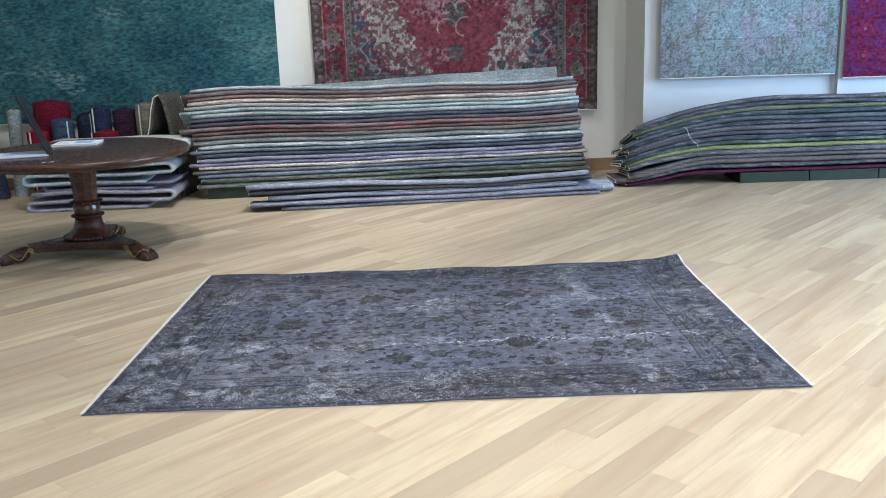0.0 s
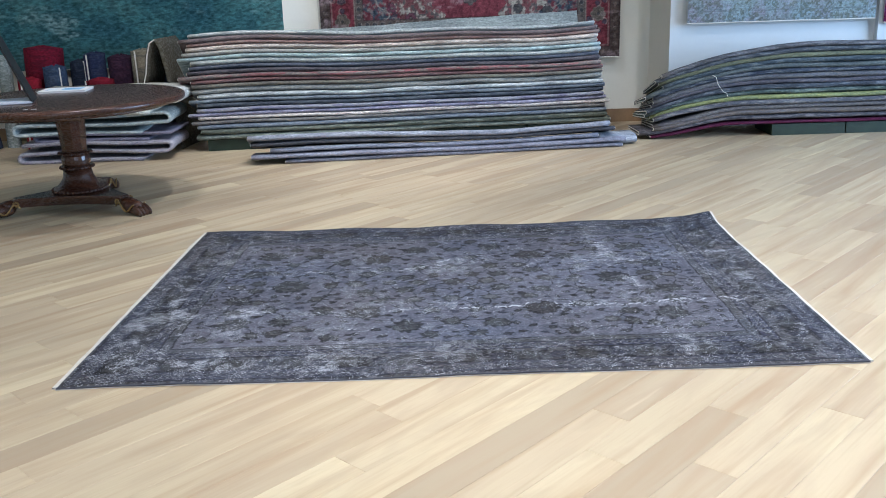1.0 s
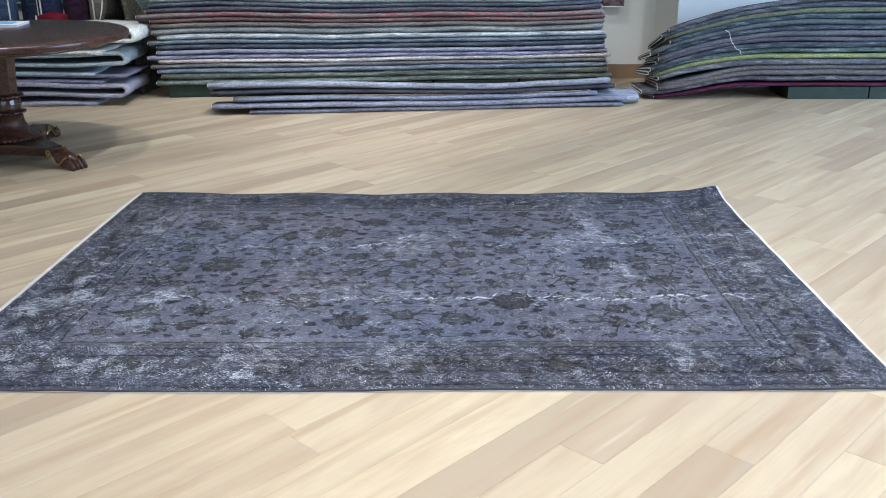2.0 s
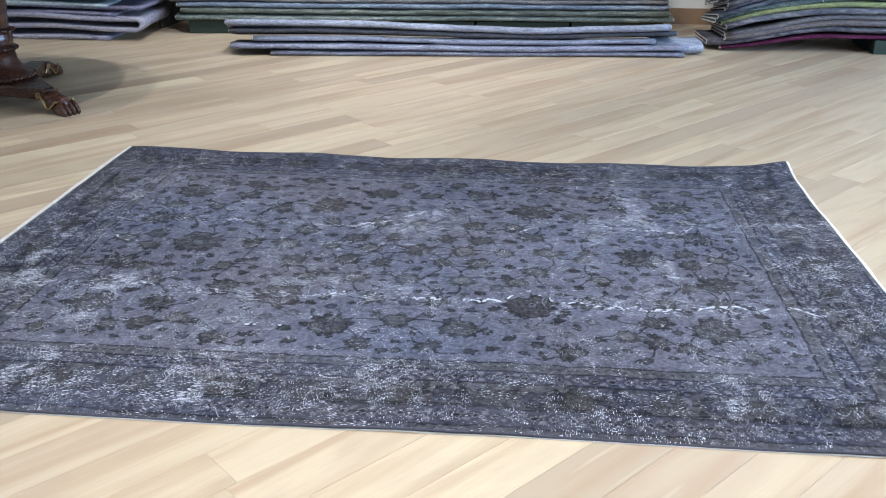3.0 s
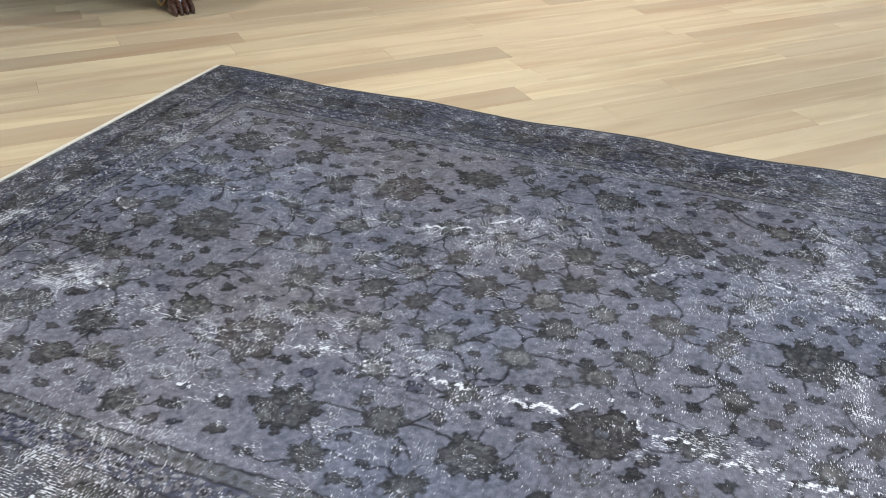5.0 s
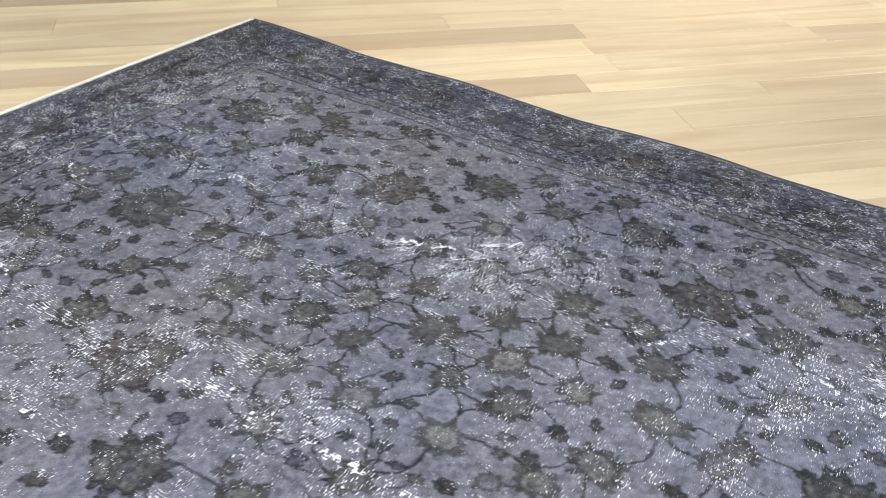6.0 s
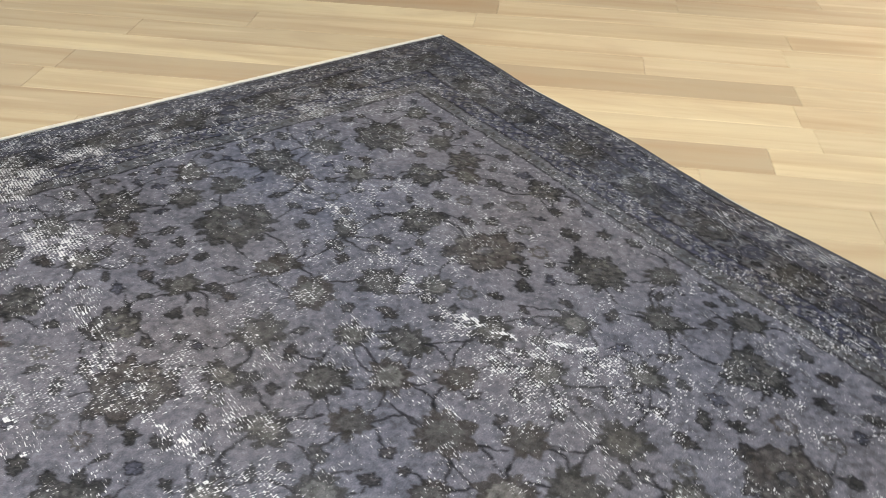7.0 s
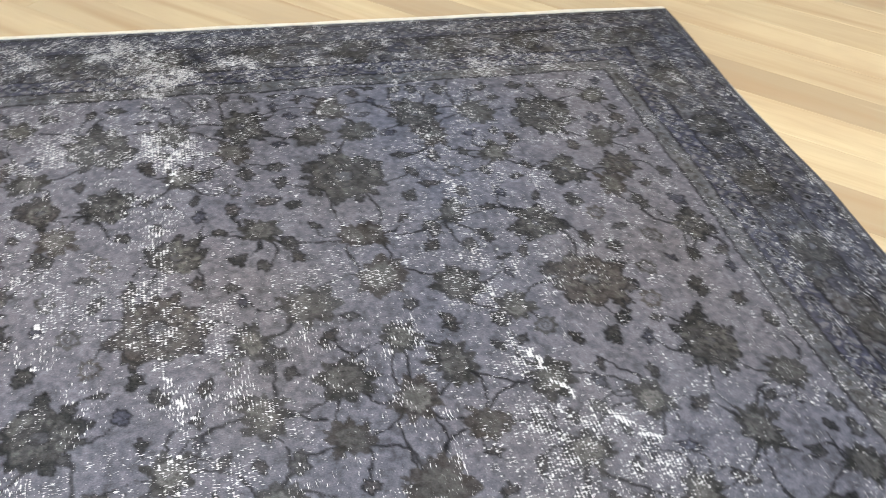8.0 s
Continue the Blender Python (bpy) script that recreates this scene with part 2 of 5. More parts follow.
def box(x0, x1, y0, y1, z0, z1, bevel=0.0, bm=None):
    b = bm or bmesh.new()
    vs = [b.verts.new((x, y, z)) for x in (x0, x1) for y in (y0, y1) for z in (z0, z1)]
    fs = [(0, 1, 3, 2), (4, 6, 7, 5), (0, 4, 5, 1), (2, 3, 7, 6), (0, 2, 6, 4), (1, 5, 7, 3)]
    made = [b.faces.new([vs[i] for i in f]) for f in fs]
    if bevel:
        edges = list({e for f in made for e in f.edges})
        bmesh.ops.bevel(b, geom=edges, offset=bevel, segments=2, affect="EDGES", profile=0.6)
    return b


def lathe(profile, sides=48, bm=None, wobble=None):
    """Turn (radius, z) points round the z axis; radius 0 closes."""
    b = bm or bmesh.new()
    rings = []
    for r, z in profile:
        if r < 1e-6:
            rings.append([b.verts.new((0, 0, z))])
        else:
            rings.append([b.verts.new((r * math.cos(2 * math.pi * k / sides), r * math.sin(2 * math.pi * k / sides), z)) for k in range(sides)])
    for p, q in zip(rings, rings[1:]):
        for k in range(sides):
            j = (k + 1) % sides
            if len(p) == 1 and len(q) == 1:
                continue
            if len(p) == 1:
                b.faces.new((p[0], q[j], q[k]))
            elif len(q) == 1:
                b.faces.new((p[k], p[j], q[0]))
            else:
                b.faces.new((p[k], p[j], q[j], q[k]))
    bmesh.ops.recalc_face_normals(b, faces=b.faces)
    return b


def ball(x, y, z, rx, ry, rz, bm, seg=10, rot=0.0):
    m = Matrix.Translation((x, y, z)) @ Matrix.Rotation(rot, 4, "Z") @ Matrix.Diagonal((rx, ry, rz, 1))
    bmesh.ops.create_uvsphere(bm, u_segments=seg, v_segments=max(5, seg * 2 // 3), radius=1, matrix=m)
    return bm


def tube(points, radius, sides=6, bm=None):
    b = bm or bmesh.new()
    pts = [Vector(p) for p in points]
    rings = []
    for i, p in enumerate(pts):
        d = (pts[min(i + 1, len(pts) - 1)] - pts[max(i - 1, 0)]).normalized()
        side = d.cross(Vector((0, 0, 1)))
        side = side.normalized() if side.length > 1e-3 else Vector((1, 0, 0))
        up = side.cross(d)
        rings.append([b.verts.new(p + radius * (math.cos(a) * side + math.sin(a) * up)) for a in (2 * math.pi * k / sides for k in range(sides))])
    for p, q in zip(rings, rings[1:]):
        for k in range(sides):
            b.faces.new((p[k], p[(k + 1) % sides], q[(k + 1) % sides], q[k]))
    b.faces.new(rings[0][::-1])
    b.faces.new(rings[-1])
    return b


def outline_of(path, thick):
    """Closed outline of a strip of cloth along a 2D path."""
    n = len(path)
    left, right = [], []
    for i, (x, y) in enumerate(path):
        ax, ay = path[max(i - 1, 0)]
        bx, by = path[min(i + 1, n - 1)]
        d = math.hypot(bx - ax, by - ay) or 1
        nx, ny = -(by - ay) / d, (bx - ax) / d
        left.append((x + nx * thick / 2, y + ny * thick / 2))
        right.append((x - nx * thick / 2, y - ny * thick / 2))
    return left, right


def cloth(path, thick, stations, place):
    """Sweep a strip's section through stations; place(u, p, q) gives the point for station u and section point (p, q)."""
    b = bmesh.new()
    left, right = outline_of(path, thick)
    loop = left + right[::-1]
    n = len(left)
    rows = [[b.verts.new(place(u, p, q)) for p, q in loop] for u in stations]
    k = len(loop)
    for r, s in zip(rows, rows[1:]):
        for i in range(k):
            b.faces.new((r[i], r[(i + 1) % k], s[(i + 1) % k], s[i]))
    for r in (rows[0], rows[-1]):
        for i in range(n - 1):
            b.faces.new((r[i], r[i + 1], r[k - 2 - i], r[k - 1 - i]))
    bmesh.ops.recalc_face_normals(b, faces=b.faces)
    return b


def soft_noise(x, seed):
    return noise.noise(Vector((x, seed * 7.31, seed * 1.7)))


# ---------------------------------------------------------------- shell of the room
def slab(name, x0, x1, y0, y1, z0, z1, material, label, category="wall", bevel=0.0):
    return tagged(link(name, box(x0, x1, y0, y1, z0, z1, bevel), material), label, category, kind="structure")


STEP_X, STEP_Y, PANEL_X = 2.10, 8.95, 4.03
slab("wall_north", ROOM_X0, STEP_X, ROOM_Y1, ROOM_Y1 + 0.2, 0, ROOM_H, M_WALL, "cream painted plaster wall behind the hanging rugs")
# the boxed-out wall to the right: its side leans a little
bm = bmesh.new()
corners = [(2.045, ROOM_Y1), (2.125, STEP_Y), (PANEL_X, STEP_Y), (PANEL_X, STEP_Y - 0.07), (ROOM_X1, STEP_Y - 0.07), (ROOM_X1, ROOM_Y1 + 0.2), (2.1, ROOM_Y1 + 0.2)]
lo = [bm.verts.new((x, y, 0)) for x, y in corners]
hi = [bm.verts.new((x, y, ROOM_H)) for x, y in corners]
for i in range(len(corners)):
    j = (i + 1) % len(corners)
    bm.faces.new((lo[i], lo[j], hi[j], hi[i]))
bm.faces.new(hi)
bm.faces.new(lo[::-1])
bmesh.ops.recalc_face_normals(bm, faces=bm.faces)
bay = link("wall_east_bay", bm, M_WALL_WHITE)
# cream on the white bay's side face stands in for warm light falling there
bay.data.materials.append(M_WALL)
bay.data.polygons[0].material_index = 1
tagged(bay, "white painted wall that stands forward, with pale rugs hung on it", "wall", kind="structure")
slab("wall_west", ROOM_X0 - 0.2, ROOM_X0, ROOM_Y0, ROOM_Y1 + 0.2, 0, ROOM_H, M_WALL, "cream painted plaster side wall")
slab("ceiling", ROOM_X0 - 0.2, ROOM_X1 + 0.2, ROOM_Y0 - 0.2, ROOM_Y1 + 0.2, ROOM_H, ROOM_H + 0.2, M_CEIL, "white painted ceiling", "ceiling")


def wall_with_opening(name, axis, at, a0, a1, o0, o1, z0, z1, outward, label):
    b = bmesh.new()
    for p0, p1, q0, q1 in ((a0, o0, 0, ROOM_H), (o1, a1, 0, ROOM_H), (o0, o1, 0, z0), (o0, o1, z1, ROOM_H)):
        lo_, hi_ = min(at, at + outward), max(at, at + outward)
        if axis == "x":
            box(lo_, hi_, p0, p1, q0, q1, bm=b)
        else:
            box(p0, p1, lo_, hi_, q0, q1, bm=b)
    return tagged(link(name, b, M_WALL), label, "wall", kind="structure")


wall_with_opening("wall_east", "x", ROOM_X1, ROOM_Y0, ROOM_Y1 + 0.2, 3.0, 7.4, 0.5, 3.0, 0.2, "cream painted side wall with a shop window")
# this opening is made up, unseen, to hold the front fill lamp
wall_with_opening("wall_south", "y", ROOM_Y0, ROOM_X0, ROOM_X1, -2.1, 4.1, 0.4, 3.0, -0.2, "unseen cream painted front wall with an opening added for the fill lamp")


def window(name, axis, at, a0, a1, z0, z1, panes, label):
    w = tagged(new(name), label, "window", kind="structure")
    step = (a1 - a0) / panes
    for i in range(panes + 1):
        c = a0 + i * step
        lo_, hi_ = (c, c + 0.06) if i == 0 else (c - 0.06, c) if i == panes else (c - 0.03, c + 0.03)
        part("window_frame", box(at, at + 0.08, lo_, hi_, z0, z1) if axis == "x" else box(lo_, hi_, at, at + 0.08, z0, z1), M_FRAME, w)
    for i in range(panes):
        lo_, hi_ = a0 + i * step + 0.061, a0 + (i + 1) * step - 0.061
        for q0, q1 in ((z0, z0 + 0.06), (z1 - 0.06, z1)):
            part("window_frame", box(at, at + 0.08, lo_, hi_, q0, q1) if axis == "x" else box(lo_, hi_, at, at + 0.08, q0, q1), M_FRAME, w)
        g = box(at + 0.035, at + 0.043, lo_, hi_, z0 + 0.061, z1 - 0.061) if axis == "x" else box(lo_, hi_, at + 0.035, at + 0.043, z0 + 0.061, z1 - 0.061)
        pane = part("pane", g, M_GLASS, w)
        pane.visible_shadow = False


window("window_1", "x", ROOM_X1 + 0.08, 3.0, 7.4, 0.5, 3.0, 3, "white framed shop window in the side wall")
# window_2 is an unseen window added round the front fill lamp
window("window_2", "y", ROOM_Y0 - 0.16, -2.1, 4.1, 0.4, 3.0, 4, "unseen white framed window added in front of the walk's fill lamp")
slab("baseboard", ROOM_X0, 2.04, ROOM_Y1 - 0.02, ROOM_Y1 - 0.001, 0, 0.13, M_BASE, "stained oak baseboard along the cream wall", "baseboard", 0.004)
slab("ground", -60, 60, -60, 60, -0.30, -0.22, M_SUB, "bare ground under and round the building", "ground")
floor = slab("floor", ROOM_X0, ROOM_X1, ROOM_Y0, ROOM_Y1, -0.2, -0.006, M_SUB, "pale oak plank floor laid diagonally", "floor")


# ---------------------------------------------------------------- woven designs
def fuzz(nx, ny, cells_x, cells_y, seed, octaves=3):
    """Smooth random field on a grid, -1 to 1, from coarse cells refined."""
    rng = np.random.default_rng(seed)
    out, amp, tot = np.zeros((ny, nx)), 1.0, 0.0
    for o in range(octaves):
        cx, cy = max(2, int(cells_x * 2 ** o)), max(2, int(cells_y * 2 ** o))
        g = rng.uniform(-1, 1, (cy + 2, cx + 2))
        u, v = np.linspace(0, cx, nx), np.linspace(0, cy, ny)
        i, j = np.minimum(u.astype(int), cx), np.minimum(v.astype(int), cy)
        fu, fv = u - i, v - j
        fu, fv = (fu * fu * (3 - 2 * fu))[None, :], (fv * fv * (3 - 2 * fv))[:, None]
        a, b_ = g[np.ix_(j, i)], g[np.ix_(j, i + 1)]
        c, d = g[np.ix_(j + 1, i)], g[np.ix_(j + 1, i + 1)]
        out += amp * ((a * (1 - fu) + b_ * fu) * (1 - fv) + (c * (1 - fu) + d * fu) * fv)
        tot += amp
        amp *= 0.55
    return out / tot * 1.6


def lay(col, mask, tint):
    mask = np.clip(mask, 0, 1)[..., None]
    return col * (1 - mask) + np.array(tint) * mask


def rosette(col, X, Y, x, y, r, rng, body, rim, heart, petals=None, fill=0.9):
    """A flower with scalloped petals, a dark outline, an inner ring and a heart, laid into the design."""
    ix = np.where(np.abs(X[0] - x) < r * 1.6)[0]
    iy = np.where(np.abs(Y[:, 0] - y) < r * 1.6)[0]
    if len(ix) < 2 or len(iy) < 2:
        return
    s = np.s_[iy[0]:iy[-1] + 1, ix[0]:ix[-1] + 1]
    dx, dy = X[s] - x, Y[s] - y
    a, d = np.arctan2(dy, dx), np.hypot(dx, dy)
    k = petals or int(rng.integers(6, 11))
    ph = rng.uniform(0, 6)
    edge = r * (0.84 + 0.18 * np.abs(np.cos(a * k / 2 + ph)) + 0.06 * np.cos(3 * a + rng.uniform(0, 6)))
    w = 0.0028 + 0.02 * r
    inside = np.clip((edge - d) / 0.003 + 0.5, 0, 1)
    c = lay(col[s], inside * fill, body)
    c = lay(c, np.clip(1.3 - np.abs(edge - w - d) / w, 0, 1) * 0.75, rim)
    if r > 0.028:
        c = lay(c, np.clip(1.2 - np.abs(d - 0.50 * edge) / w, 0, 1) * 0.5, rim)
        seam = np.abs(np.sin(a * k / 2 + ph)) * d
        c = lay(c, np.clip(1.2 - seam / w, 0, 1) * (d > 0.5 * edge) * inside * 0.45, rim)
        c = lay(c, np.clip((0.22 * r - d) / 0.003 + 0.5, 0, 1), heart)
        c = lay(c, np.clip(1.2 - np.abs(d - 0.24 * r) / w, 0, 1) * 0.7, rim)
    col[s] = c


def leaf(col, X, Y, x, y, r, angle, slim, tint, amount=0.85, rim=None):
    ix = np.where(np.abs(X[0] - x) < r * 1.1)[0]
    iy = np.where(np.abs(Y[:, 0] - y) < r * 1.1)[0]
    if len(ix) < 2 or len(iy) < 2:
        return
    s = np.s_[iy[0]:iy[-1] + 1, ix[0]:ix[-1] + 1]
    dx, dy = X[s] - x, Y[s] - y
    u = (dx * math.cos(angle) + dy * math.sin(angle)) / r
    v = (-dx * math.sin(angle) + dy * math.cos(angle)) / (r * slim)
    lobes = 1 + 0.25 * np.cos(7 * np.arctan2(v, u) + x * 40)
    f = lobes * (1 - np.abs(u) ** 1.5) - np.abs(v)
    c = lay(col[s], np.clip(f * 5, 0, 1) * amount, tint)
    if rim:
        w = 0.0042 / (r * slim)
        c = lay(c, np.clip(1.25 - np.abs(f - 0.6 * w) / w, 0, 1) * 0.85, rim)
        c = lay(c, np.clip(1.1 - np.abs(v) / w, 0, 1) * (np.abs(u) < 0.7) * 0.5, rim)
    col[s] = c


def arc(col, X, Y, x, y, r, a0, a1, width, tint, amount=0.75):
    m = r + width * 2
    ix = np.where(np.abs(X[0] - x) < m)[0]
    iy = np.where(np.abs(Y[:, 0] - y) < m)[0]
    if len(ix) < 2 or len(iy) < 2:
        return
    s = np.s_[iy[0]:iy[-1] + 1, ix[0]:ix[-1] + 1]
    dx, dy = X[s] - x, Y[s] - y
    a = np.mod(np.arctan2(dy, dx) - a0, 2 * math.pi)
    line = np.clip(1 - np.abs(np.hypot(dx, dy) - r * (1 - 0.12 * a)) / width, 0, 1) * (a < a1)
    col[s] = lay(col[s], line * amount, tint)


def sheet(name, x0, x1, y0, y1, step, paint, material, parent, height=None, upright=False, label="", warp=None):
    """A woven sheet as a fine grid whose knots carry the design's dye; upright ones hang in the xz plane."""
    nx, ny = int((x1 - x0) / step) + 1, int((y1 - y0) / step) + 1
    X, Y = np.meshgrid(np.linspace(x0, x1, nx), np.linspace(y0, y1, ny))
    dye = paint(X, Y)
    Z = height(X, Y) if height else np.zeros_like(X)
    co = np.stack([X, Z, Y] if upright else [X, Y, Z], -1).reshape(-1, 3)
    if warp:
        co[:, 0], co[:, 1] = warp(co[:, 0].copy(), co[:, 1].copy())
    idx = np.arange(nx * ny).reshape(ny, nx)
    quads = np.stack([idx[:-1, :-1], idx[:-1, 1:], idx[1:, 1:], idx[1:, :-1]], -1).reshape(-1, 4)
    me = bpy.data.meshes.new(name)
    me.vertices.add(len(co))
    me.vertices.foreach_set("co", co.astype(np.float32).ravel())
    me.loops.add(quads.size)
    me.loops.foreach_set("vertex_index", quads.astype(np.int32).ravel())
    me.polygons.add(len(quads))
    me.polygons.foreach_set("loop_start", np.arange(0, quads.size, 4, dtype=np.int32))
    me.polygons.foreach_set("use_smooth", np.ones(len(quads), dtype=bool))
    me.update(calc_edges=True)
    at = me.attributes.new("dye", "FLOAT_COLOR", "POINT")
    at.data.foreach_set("color", dye.astype(np.float32).reshape(-1))
    me.materials.append(material)
    ob = new(name, me)
    ob.parent = parent
    if label:
        tagged(ob, label)
    return ob


# ---------------------------------------------------------------- the overdyed rug on the floor
RX0, RX1, RY0, RY1 = -1.505, 1.590, 3.417, 5.590
FX0, FX1, FY0, FY1 = -1.172, 1.228, 3.752, 5.278
CX, CY = 0.008, 4.522
SLATE = (0.091, 0.0915, 0.112)
OLIVE, INK, DUSK, NAVY = (0.034, 0.034, 0.0335), (0.010, 0.010, 0.012), (0.060, 0.061, 0.072), (0.034, 0.037, 0.055)
RUST = (0.038, 0.0345, 0.033)
PALE = (0.165, 0.170, 0.190)
# worn places: x, y, half width, half depth, strength
WORN = [(-1.28, 4.95, 0.09, 0.06, 0.26), (0.79, 5.00, 0.10, 0.27, 0.24), (0.66, 4.30, 0.05, 0.45, 0.15), (0.87, 4.50, 0.06, 0.32, 0.26), (0.93, 3.72, 0.06, 0.26, 0.22),
        (0.02, 3.90, 0.04, 0.35, 0.17), (-0.05, 3.66, 0.05, 0.16, 0.13), (-0.86, 3.96, 0.18, 0.18, 0.14), (-0.72, 3.64, 0.40, 0.14, 0.20), (-0.90, 4.16, 0.13, 0.08, 0.06),
        (-0.20, 4.20, 0.24, 0.14, 0.16), (-0.42, 4.03, 0.10, 0.10, 0.14), (-0.18, 4.75, 0.16, 0.06, 0.14), (0.00, 4.86, 0.11, 0.13, 0.19), (-1.36, 4.15, 0.13, 0.50, 0.32),
        (-1.20, 3.60, 0.35, 0.14, 0.16), (1.43, 4.40, 0.07, 0.80, 0.13), (-0.30, 3.50, 0.55, 0.07, 0.12), (0.62, 4.80, 0.10, 0.14, 0.13), (-1.00, 4.25, 0.22, 0.25, 0.12)]
# creases where the pile has broken away: points along each
CREASES = [((-0.33, 4.13), (-0.21, 4.155), (-0.06, 4.135), (0.09, 4.13), (0.22, 4.135), (0.33, 4.145), (0.41, 4.215), (0.50, 4.155), (0.61, 4.14), (0.84, 4.12), (0.98, 4.15), (1.24, 4.17), (1.34, 4.13)),
           ((-0.36, 4.74), (-0.22, 4.765), (-0.09, 4.80), (0.0, 4.90), (0.05, 4.87)), ((0.38, 4.72), (0.50, 4.85)), ((0.64, 4.84), (0.77, 4.79), (0.97, 4.765), (1.07, 4.865)),
           ((-0.97, 4.18), (-0.90, 4.15), (-0.82, 4.15)), ((-0.45, 3.93), (-0.39, 3.925), (-0.34, 3.92)), ((-1.12, 4.525), (-1.02, 4.50)), ((1.28, 4.13), (1.36, 4.17))]
# one quarter of the design, from the centre out: across, up, radius; it is mirrored both ways
PALMETTES = [(0.20, 0.575, 0.064), (0.41, 0.405, 0.082), (0.595, 0.368, 0.052), (0.80, 0.0, 0.086), (0.765, 0.49, 0.047), (0.77, 0.615, 0.041), (0.98, 0.512, 0.077),
             (1.03, 0.20, 0.060), (0.52, 0.695, 0.038)]
STARS = [(0.0, 0.0, 0.052), (0.0, 0.25, 0.038), (0.0, 0.555, 0.042), (0.17, 0.008, 0.042), (0.235, 0.10, 0.046), (0.178, 0.243, 0.043), (0.105, 0.112, 0.034), (0.31, 0.008, 0.033),
         (0.43, 0.148, 0.047), (0.485, 0.012, 0.048), (0.65, 0.20, 0.034), (0.345, 0.235, 0.034), (0.935, 0.225, 0.038), (0.85, 0.35, 0.033), (1.02, 0.352, 0.043), (0.69, 0.575, 0.036),
         (0.875, 0.635, 0.035), (1.06, 0.68, 0.032), (0.605, 0.022, 0.030), (0.10, 0.40, 0.034), (0.97, 0.05, 0.038), (1.08, 0.0, 0.040), (0.10, 0.69, 0.034)]
BUDS = [(0.335, 0.11), (0.33, 0.205), (0.30, 0.285), (0.25, 0.33), (0.245, 0.40), (0.29, 0.44), (0.33, 0.515), (0.275, 0.59), (0.345, 0.62), (0.30, 0.69), (0.415, 0.545), (0.43, 0.66),
        (0.52, 0.45), (0.485, 0.50), (0.51, 0.59), (0.56, 0.13), (0.61, 0.145), (0.57, 0.25), (0.60, 0.50), (0.62, 0.61), (0.66, 0.46), (0.89, 0.41), (0.79, 0.24), (0.72, 0.12)]


def star_flower(col, X, Y, x, y, r, rng, body, rim):
    """An open flower: a paler heart inside a ring of dark, pointed sepals."""
    ix = np.where(np.abs(X[0] - x) < r * 1.7)[0]
    iy = np.where(np.abs(Y[:, 0] - y) < r * 1.7)[0]
    if len(ix) < 2 or len(iy) < 2:
        return
    s = np.s_[iy[0]:iy[-1] + 1, ix[0]:ix[-1] + 1]
    dx, dy = X[s] - x, (Y[s] - y) * rng.uniform(1.0, 1.3)
    a, d = np.arctan2(dy, dx), np.hypot(dx, dy)
    k = int(rng.integers(7, 11))
    saw = np.abs(((a + rng.uniform(0, 6)) * k / (2 * math.pi)) % 1 - 0.5) * 2
    saw2 = np.abs(((a + rng.uniform(0, 6)) * (k + 5) / (2 * math.pi)) % 1 - 0.5) * 2
    lop = 1 + 0.16 * np.cos(a + rng.uniform(0, 6)) + 0.10 * np.cos(2 * a + rng.uniform(0, 6))
    outer = r * lop * (0.86 + 0.40 * saw)
    inner = r * lop * (0.60 + 0.16 * saw2)
    c = lay(col[s], np.clip((outer - d) / 0.004 + 0.5, 0, 1) * 0.9, rim)
    c = lay(c, np.clip((inner - d) / 0.004 + 0.5, 0, 1) * 0.95, body)
    c = lay(c, np.clip(1.1 - np.abs(d - 0.34 * r * lop) / 0.0035, 0, 1) * (saw2 > 0.35) * 0.7, rim)
    col[s] = c


def vine(col, X, Y, p, q, bulge, width, tint, amount=0.9):
    """A stem that bows from p to q, a little thicker where it leaves."""
    n = max(8, int(math.dist(p, q) / 0.004))
    mx, my = (p[0] + q[0]) / 2 - (q[1] - p[1]) * bulge, (p[1] + q[1]) / 2 + (q[0] - p[0]) * bulge
    t = np.linspace(0, 1, n)
    xs = (1 - t) ** 2 * p[0] + 2 * t * (1 - t) * mx + t * t * q[0]
    ys = (1 - t) ** 2 * p[1] + 2 * t * (1 - t) * my + t * t * q[1]
    wob = 0.004 * np.sin(t * 9 + p[0] * 50)
    for x, y, k in zip(xs + wob, ys - wob, t):
        w = width * (1.25 - 0.5 * k)
        i0, i1 = np.searchsorted(X[0], (x - 2 * w, x + 2 * w))
        j0, j1 = np.searchsorted(Y[:, 0], (y - 2 * w, y + 2 * w))
        if i1 > i0 and j1 > j0:
            s = np.s_[j0:j1, i0:i1]
            col[s] = lay(col[s], np.clip(1.35 - np.hypot(X[s] - x, Y[s] - y) / w, 0, 1) * amount, tint)


def four_ways(u, v):
    """The places of a motif in the mirrored design."""
    return [(CX + a * u, CY + b_ * v) for a in ((1, -1) if u > 0.02 else (1,)) for b_ in ((1, -1) if v > 0.02 else (1,))]


